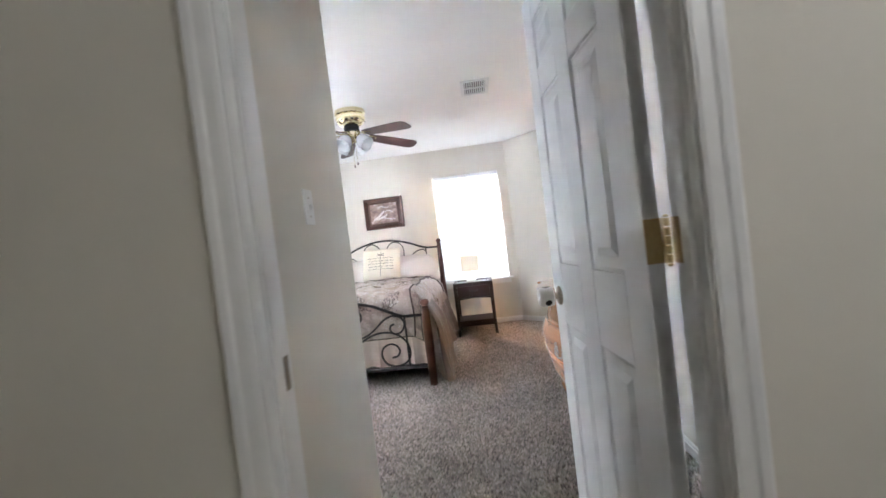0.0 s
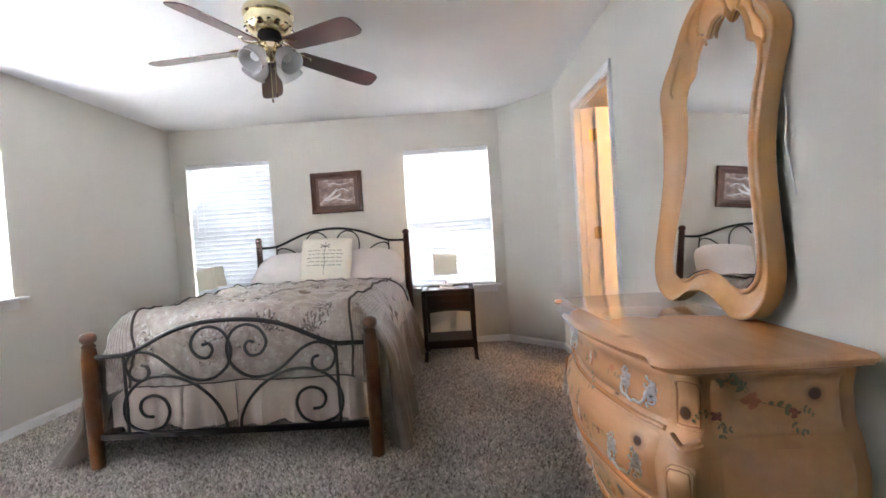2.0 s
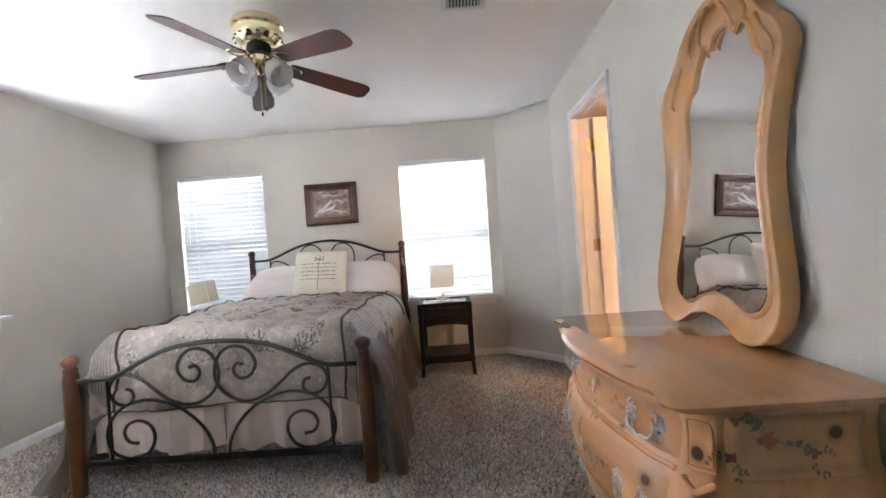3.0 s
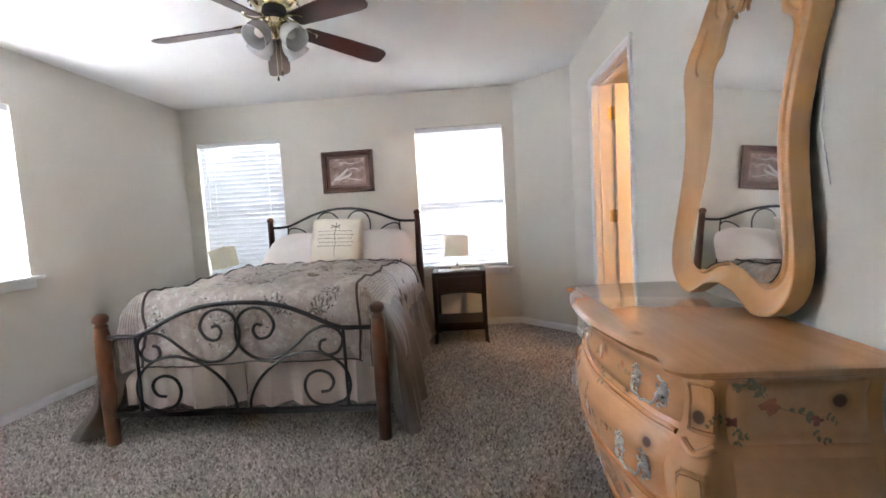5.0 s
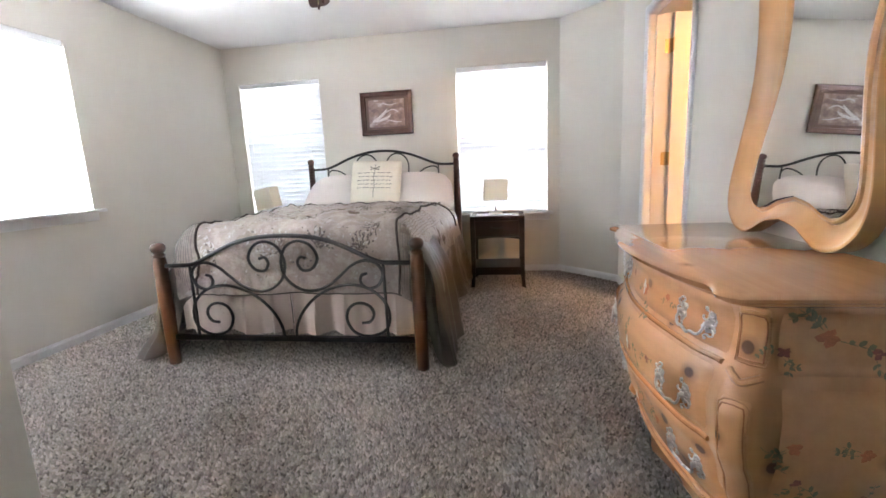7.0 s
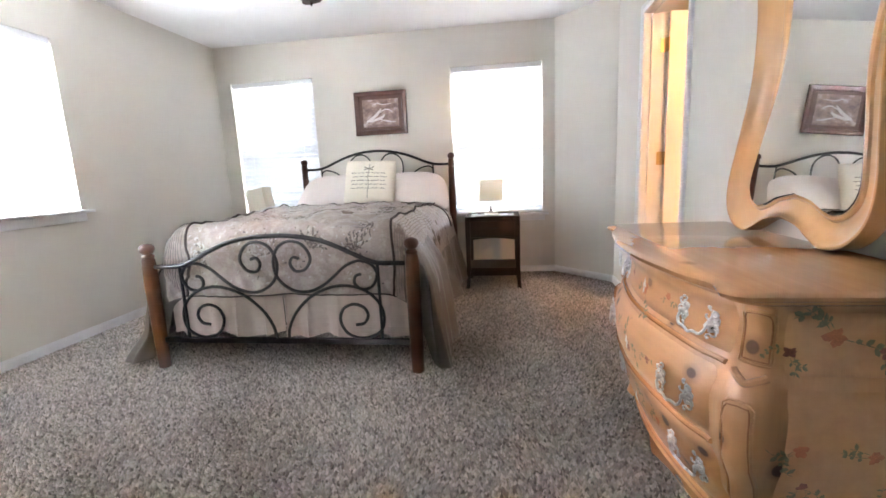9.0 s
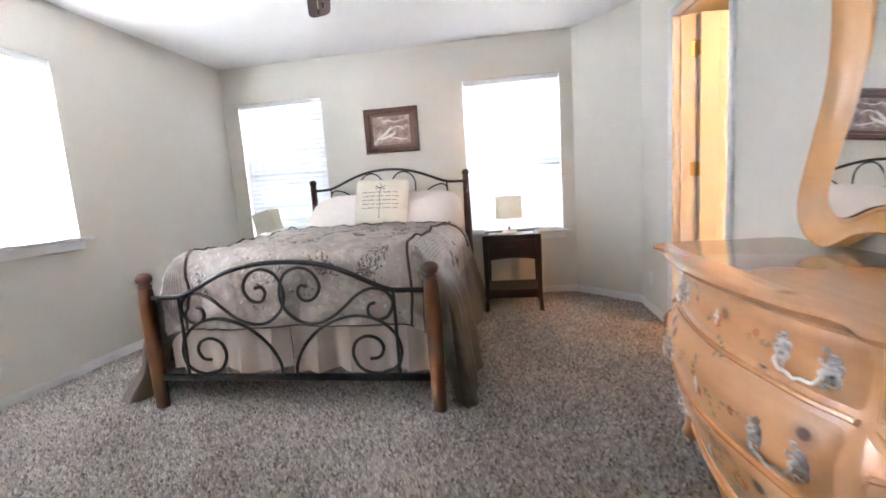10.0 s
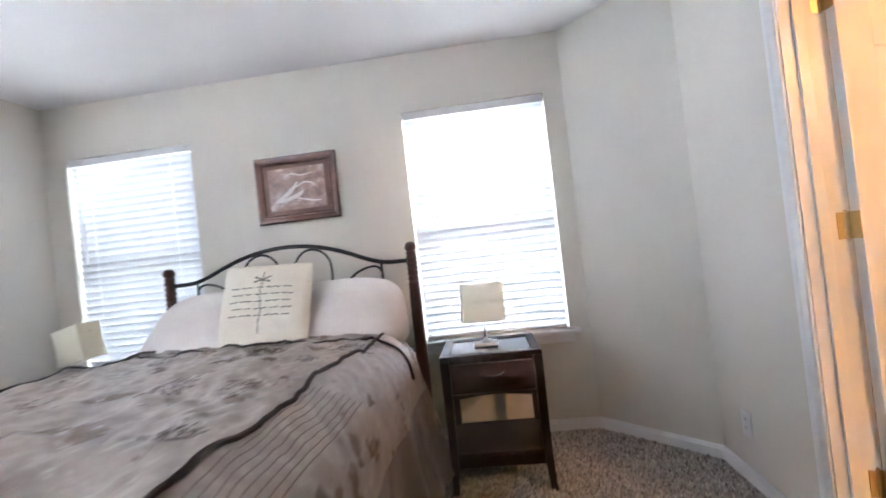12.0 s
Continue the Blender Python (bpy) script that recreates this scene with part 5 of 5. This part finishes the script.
def flower_spray(parent, face, y, z, size, seed, lift):
    r = random.Random(seed)
    leaves, rose = bmesh.new(), bmesh.new()
    for ring, (n, reach) in enumerate(((6, 0.30), (5, 0.18))):
        for k in range(n):
            a = 2 * math.pi * k / n + r.uniform(-0.35, 0.35)
            paint_leaf(rose, face, y + r.uniform(-0.04, 0.04) * size, z + r.uniform(-0.04, 0.04) * size, a, size * reach * r.uniform(0.7, 1.15), size * reach * r.uniform(0.28, 0.45), lift + 0.0004 * (ring + 1))
    for b in range(r.randint(2, 3)):
        a = r.uniform(0, 2 * math.pi)
        py, pz, bend = y, z, r.uniform(-0.5, 0.5)
        for j in range(r.randint(3, 5)):
            py, pz = py + size * 0.24 * math.cos(a), pz + size * 0.24 * math.sin(a)
            a += bend
            if j:
                for sd in (-1, 1):
                    if r.random() < 0.75:
                        paint_leaf(leaves, face, py, pz, a + sd * r.uniform(0.5, 1.2), size * r.uniform(0.16, 0.34), size * r.uniform(0.05, 0.09), lift)
            paint_leaf(leaves, face, py, pz, a, size * 0.26, size * 0.016, lift)
    part("painted_flower", rose, M_ROSE if seed % 2 else M_KNOTROSE, parent, "faded painted rose")
    part("painted_leaves", leaves, M_LEAF, parent, "faded painted green leaves")


for i, (z0, z1) in enumerate(ROWS_Z):
    bm = raised(lambda u, v, p: Chest.face(YA + (YC - YA) * u, z0 + (z1 - z0) * v, p), 60, 14, 0.011, (0.022, 0.13))
    dr = part("drawer", bm, M_PINE_FRONT, chest, "curved pine drawer front", True)
    zc = (z0 + z1) / 2 + (-0.008, -0.016, 0.002)[i]
    f = lambda y, z, p: Chest.face(y, z, p + 0.011)
    for y in (-0.385, -1.035):
        bail_pull(dr, y, zc, f, 1.3)
    bm = bmesh.new()
    for a, l in ((90, 0.028), (-90, 0.026), (20, 0.016), (160, 0.016)):
        paint_leaf(bm, f, -0.72, zc, radians(a), l, 0.008, 0.003)
    part("escutcheon", bm, M_PEWTER, dr, "pewter keyhole plate")
    flower_spray(dr, f, -0.73, zc - 0.005, 0.085, 3 + i, 0.0012)
    flower_spray(dr, f, -0.56, zc + 0.012, 0.05, 8 + i, 0.0012)
    flower_spray(dr, f, -0.89, zc + 0.012, 0.05, 13 + i, 0.0012)
    # beaded rail under each drawer
    part("drawer_rail", tube([Chest.face(YA - 0.004 + (YC - YA + 0.008) * k / 50, z0 - 0.011, 0.003) for k in range(51)], 0.008, 8), M_PINE, chest, "", True)

def corner_at(near, u, z, p):
    x, y = Chest.corner(near, 0.14 + 0.72 * u, curve_at(Chest.SWELL, z) + 0.012, p)
    return Vector((x, y, z))


for near in (True, False):
    for z0, z1 in ((0.605, 0.755), (0.15, 0.545)):
        bm = raised(lambda u, v, p: corner_at(near, u, z0 + (z1 - z0) * v, p), 14, 22, 0.012, (0.22, 0.10))
        part("corner_panel", bm, M_PINE_V, chest, "carved raised corner panel", True)
        # A pine bead and a thinner, darker brown line inside it
        for m, rad, mt in ((0.10, 0.0026, M_PINE_V), (0.20, 0.0018, M_GROOVE)):
            w = (z1 - z0)
            hz = m * 0.09
            loop = [(m, z0 + hz), (1 - m, z0 + hz), (1 - m, z1 - hz - 0.014), (0.75, z1 - hz - 0.003), (0.5, z1 - hz), (0.25, z1 - hz - 0.003), (m, z1 - hz - 0.014)]
            dense = [q for a, b in zip(loop, loop[1:] + loop[:1]) for q in [(a[0] + (b[0] - a[0]) * k / 7, a[1] + (b[1] - a[1]) * k / 7) for k in range(7)]]
            part("groove_bead", tube([corner_at(near, a, b, 0.007 if m < 0.15 else 0.0118) for a, b in dense], rad, 5, closed=True), mt, chest)
    scroll = smooth_line([corner_at(near, u, z, 0.003) for u, z in ((0.05, 0.592), (0.3, 0.582), (0.5, 0.575), (0.7, 0.582), (0.95, 0.592))], 4)
    part("corner_scroll", tube(scroll, 0.0095, 8), M_PINE_V, chest, "carved scroll between the panels", True)
END_X0, END_X1 = 1.875, 2.19
for z0, z1 in ((0.60, 0.745), (0.16, 0.572)):
    bm = raised(lambda u, v, p: Chest.end(END_X0 + (END_X1 - END_X0) * u, z0 + (z1 - z0) * v, p), 24, 20, 0.006, (0.06, 0.08))
    part("end_panel", bm, M_PINE_FRONT, chest, "painted end panel", True)
fe = lambda x, z, p: Chest.end(x, z, p + 0.006)
for x, z, s, sd in ((1.97, 0.69, 0.085, 21), (1.88, 0.655, 0.05, 22), (2.07, 0.655, 0.05, 24), (1.90, 0.44, 0.07, 23), (1.92, 0.34, 0.05, 26), (2.05, 0.43, 0.06, 25), (1.97, 0.25, 0.07, 27), (2.07, 0.30, 0.045, 29)):
    flower_spray(chest, fe, x, z, s, sd, 0.0012)
for y, s in ((Chest.Y0 + 0.075, -1), (Chest.Y1 - 0.075, 1)):
    x = Chest.front(y) + 0.135
    bm = bmesh.new()
    rings = []
    for z, r, o in ((0.0, 0.026, -0.018), (0.02, 0.034, -0.022), (0.045, 0.036, -0.012), (0.075, 0.044, 0.0), (0.11, 0.06, 0.01), (0.15, 0.062, 0.004)):
        rings.append([bm.verts.new((x + o + r * math.cos(a), y + s * -o * 0.4 + r * math.sin(a), z)) for a in [2 * math.pi * k / 14 for k in range(14)]])
    for a, b in zip(rings, rings[1:]):
        for k in range(14):
            bm.faces.new((a[k], a[(k + 1) % 14], b[(k + 1) % 14], b[k]))
    bm.faces.new(rings[0]), bm.faces.new(rings[-1])
    part("foot", bm, M_PINE_V, chest, "scrolled pine foot", True)
    part("back_foot", block(2.13, y - 0.035, 0, 2.20, y + 0.035, 0.07, bevel=0.006), M_PINE_V, chest)
apron = [Chest.face(YA + (YC - YA) * k / 40, 0.13, 0.004) for k in range(41)]
low = [Vector((p.x + 0.012, p.y, 0.062 + 0.03 * abs(math.sin(math.pi * k / 40 * 2)) - 0.012 * math.exp(-((k - 20) / 4) ** 2))) for k, p in enumerate(apron)]
part("apron", thick(sheet(lambda u, v: apron[int(round(u * 40))].lerp(low[int(round(u * 40))], v), 40, 4), 0.014), M_PINE, chest, "scalloped pine apron", True)


# ---- mirror on the dresser ----
MY, MZ0 = -0.672, Chest.TOP + 0.002
MIRROR_HALF = ((0.000, 0.882), (0.083, 0.866), (0.148, 0.832), (0.205, 0.812), (0.285, 0.832), (0.342, 0.895), (0.354, 0.99), (0.324, 1.14), (0.293, 1.30), (0.290, 1.42), (0.307, 1.55), (0.333, 1.67), (0.302, 1.74), (0.250, 1.79), (0.212, 1.84), (0.172, 1.89), (0.120, 1.93), (0.060, 1.955), (0.000, 1.96))
INNER_HALF = ((0.000, 0.962), (0.083, 0.944), (0.140, 0.918), (0.188, 0.910), (0.232, 0.94), (0.248, 1.00), (0.220, 1.14), (0.187, 1.30), (0.180, 1.42), (0.194, 1.55), (0.210, 1.63), (0.195, 1.68), (0.155, 1.705), (0.142, 1.76), (0.114, 1.81), (0.088, 1.825), (0.064, 1.80), (0.036, 1.84), (0.000, 1.85))
LEAN_B, LEAN_T = 2.152, 2.190


def mirror_at(h, z, back):
    return Vector((LEAN_B + (LEAN_T - LEAN_B) * (z - 0.81) / 1.18 + back - 0.0175 * h, MY + h - 0.08 * (z - 1.0), z))


def loop_of(half):
    right = smooth_line([Vector((h, z, 0)) for h, z in half], 4)
    return [(p.x, p.y) for p in right] + [(-p.x, p.y) for p in reversed(right[1:-1])]


outer, inner = loop_of(MIRROR_HALF), loop_of(INNER_HALF)
mir = thing("dresser_mirror", (LEAN_B, MY, MZ0), "tall scalloped mirror in honey wood frame leaning above the dresser", "mirror")
bm, rings = bmesh.new(), []
for w, back in ((0.0, 0.0535), (0.0, 0.007), (0.02, 0.001), (0.06, 0.0), (0.10, 0.002), (0.13, 0.008), (0.24, 0.022), (0.42, 0.034), (0.62, 0.041), (0.76, 0.042), (0.79, 0.045), (0.82, 0.037), (0.88, 0.034), (0.95, 0.037), (1.0, 0.049)):
    rings.append([bm.verts.new(mirror_at(o[0] * (1 - w) + i[0] * w, o[1] * (1 - w) + i[1] * w, back)) for o, i in zip(outer, inner)])
for a, b in zip(rings, rings[1:]):
    for k in range(len(a)):
        bm.faces.new((a[k], a[(k + 1) % len(a)], b[(k + 1) % len(a)], b[k]))
part("frame", bm, M_MIRRORWOOD, mir, "deep cove-moulded honey wood frame", True)
bm = bmesh.new()
ring = [bm.verts.new(mirror_at(h * 1.03, z, 0.031 + 0.022 * (z - 0.9))) for h, z in inner]
mid = bm.verts.new(mirror_at(0, 1.4, 0.042))
for k in range(len(ring)):
    bm.faces.new((ring[k], ring[(k + 1) % len(ring)], mid))
part("mirror_glass", bm, M_MIRROR, mir, "silvered mirror glass")
bm = bmesh.new()
ring = [bm.verts.new(mirror_at(h * 0.96, (z - 1.4) * 0.97 + 1.4, 0.0533)) for h, z in outer]
mid = bm.verts.new(mirror_at(0, 1.4, 0.0533))
for k in range(len(ring)):
    bm.faces.new((ring[k], ring[(k + 1) % len(ring)], mid))
part("back_board", bm, M_DARKWOOD, mir)
for s, l in ((-1, 1.0), (1, 1.0), (-1, 0.55), (1, 0.55)):
    pts = smooth_line([mirror_at(s * 0.016, 1.925, 0.003), mirror_at(s * 0.080 * l, 1.915, 0.001), mirror_at(s * 0.130 * l, 1.885 - 0.02 * (1 - l), 0.006), mirror_at(s * 0.155 * l, 1.84, 0.014), mirror_at(s * 0.140 * l, 1.815, 0.018)], 5)
    part("carved_scroll", tube(pts, 0.010, 8, taper=0.5), M_MIRRORWOOD, mir, "carved leaf scroll", True)
for s in (-1, 1):
    part("carved_scroll", tube(smooth_line([mirror_at(s * 0.205, 1.80, 0.012), mirror_at(s * 0.225, 1.76, 0.010), mirror_at(s * 0.255, 1.72, 0.012), mirror_at(s * 0.272, 1.68, 0.016), mirror_at(s * 0.262, 1.655, 0.02)], 5), 0.008, 8, taper=0.4), M_MIRRORWOOD, mir, "", True)
cord = [Vector((XR - 0.010, MY - 0.336, 1.54)), Vector((XR - 0.007, MY - 0.345, 1.44)), Vector((XR - 0.008, MY - 0.338, 1.36)), Vector((XR - 0.007, MY - 0.352, 1.28)), Vector((XR - 0.006, MY - 0.368, 1.20))]
part("hanging_cord", tube(smooth_line(cord, 6), 0.0022, 5), M_PLASTIC, mir, "loose pale hanging cord", True)

# ---- added fixture for the hall fill lamp, unseen behind the start ----
hl = thing("hall_fill_fixture", (2.45, -4.15, CEIL), "added brass canopy over the hall fill lamp, unseen", "ceiling light")
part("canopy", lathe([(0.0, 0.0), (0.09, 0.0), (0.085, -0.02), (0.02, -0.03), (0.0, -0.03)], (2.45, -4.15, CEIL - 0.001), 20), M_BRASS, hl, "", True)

# ---- bathroom glimpse ----
bw = thing("bathroom_mirror", (4.19, 1.9, 1.2), "bright frameless mirror on the bathroom wall", "mirror")
part("mirror_glass", block(4.186, 1.5, 1.1, 4.196, 2.3, 1.95, bevel=0.002), M_MIRROR, bw)
vl = thing("vanity_light", (3.55, -0.82, CEIL), "warm ceiling light in the bathroom", "ceiling light")
part("canopy", lathe([(0.0, 0.0), (0.06, 0.0), (0.06, -0.02), (0.015, -0.03), (0.015, -0.2), (0.0, -0.2)], (3.55, -0.82, CEIL - 0.001), 18), M_BRASS, vl, "", True)


# ---- carpet pile ----
def pile(name, x0, y0, x1, y1, step, inside):
    """Cut-pile tufts: small leaning spikes on a jittered grid."""
    r = np.random.default_rng(4)
    gx, gy = np.meshgrid(np.arange(x0, x1, step), np.arange(y0, y1, step))
    c = np.stack([gx.ravel(), gy.ravel()], 1) + r.uniform(-0.45, 0.45, (gx.size, 2)) * step
    c = c[inside(c[:, 0], c[:, 1])]
    n = len(c)
    a = r.uniform(0, 2 * np.pi, n)
    wide = r.uniform(0.6, 1.05, n) * step
    swirl = 2.2 * np.sin(c[:, 0] * 2.1 + 0.7) + 1.7 * np.sin(c[:, 1] * 1.7 + 1.3)
    tip = c + np.stack([np.cos(swirl), np.sin(swirl)], 1) * (0.004 * np.sin(c[:, 0] * 5 + c[:, 1] * 3))[:, None] + r.normal(0, 0.0035, (n, 2))
    high = r.uniform(0.003, 0.0135, n)
    verts = np.zeros((n, 4, 3), np.float32)
    for k in range(3):
        t = a + 2 * np.pi * k / 3
        verts[:, k, 0], verts[:, k, 1], verts[:, k, 2] = c[:, 0] + np.cos(t) * wide, c[:, 1] + np.sin(t) * wide, -0.006
    verts[:, 3, :2], verts[:, 3, 2] = tip, high
    base = np.arange(n)[:, None] * 4
    faces = np.concatenate([base + np.array(f) for f in ((0, 1, 3), (1, 2, 3), (2, 0, 3))], 1).reshape(-1, 3)
    me = bpy.data.meshes.new(name)
    me.vertices.add(n * 4)
    me.vertices.foreach_set("co", verts.ravel())
    me.loops.add(faces.size)
    me.loops.foreach_set("vertex_index", faces.ravel().astype(np.int32))
    me.polygons.add(len(faces))
    me.polygons.foreach_set("loop_start", np.arange(0, faces.size, 3, dtype=np.int32))
    me.update(calc_edges=True)
    me.materials.append(M_CARPET)
    return tagged(new(name, me), "taupe cut-pile carpet with flecked tufts", "carpet", kind="stuff")


def carpeted(x, y):
    rooms = (y > YB) | ((x > XN) & (y > YD)) | ((x > DOOR_X[0]) & (x < DOOR_X[1])) | ((y < YDH) & (x > 0.1))
    sides = (x < XR) | ((y > BATH_Y[0]) & (y < BATH_Y[1]))
    return rooms & sides & ((x - CUT_A[0]) * out.x + (y - CUT_A[1]) * out.y < 0)


pile("carpet", XL, -3.6, XR + 0.1, YH, 0.0115, carpeted)
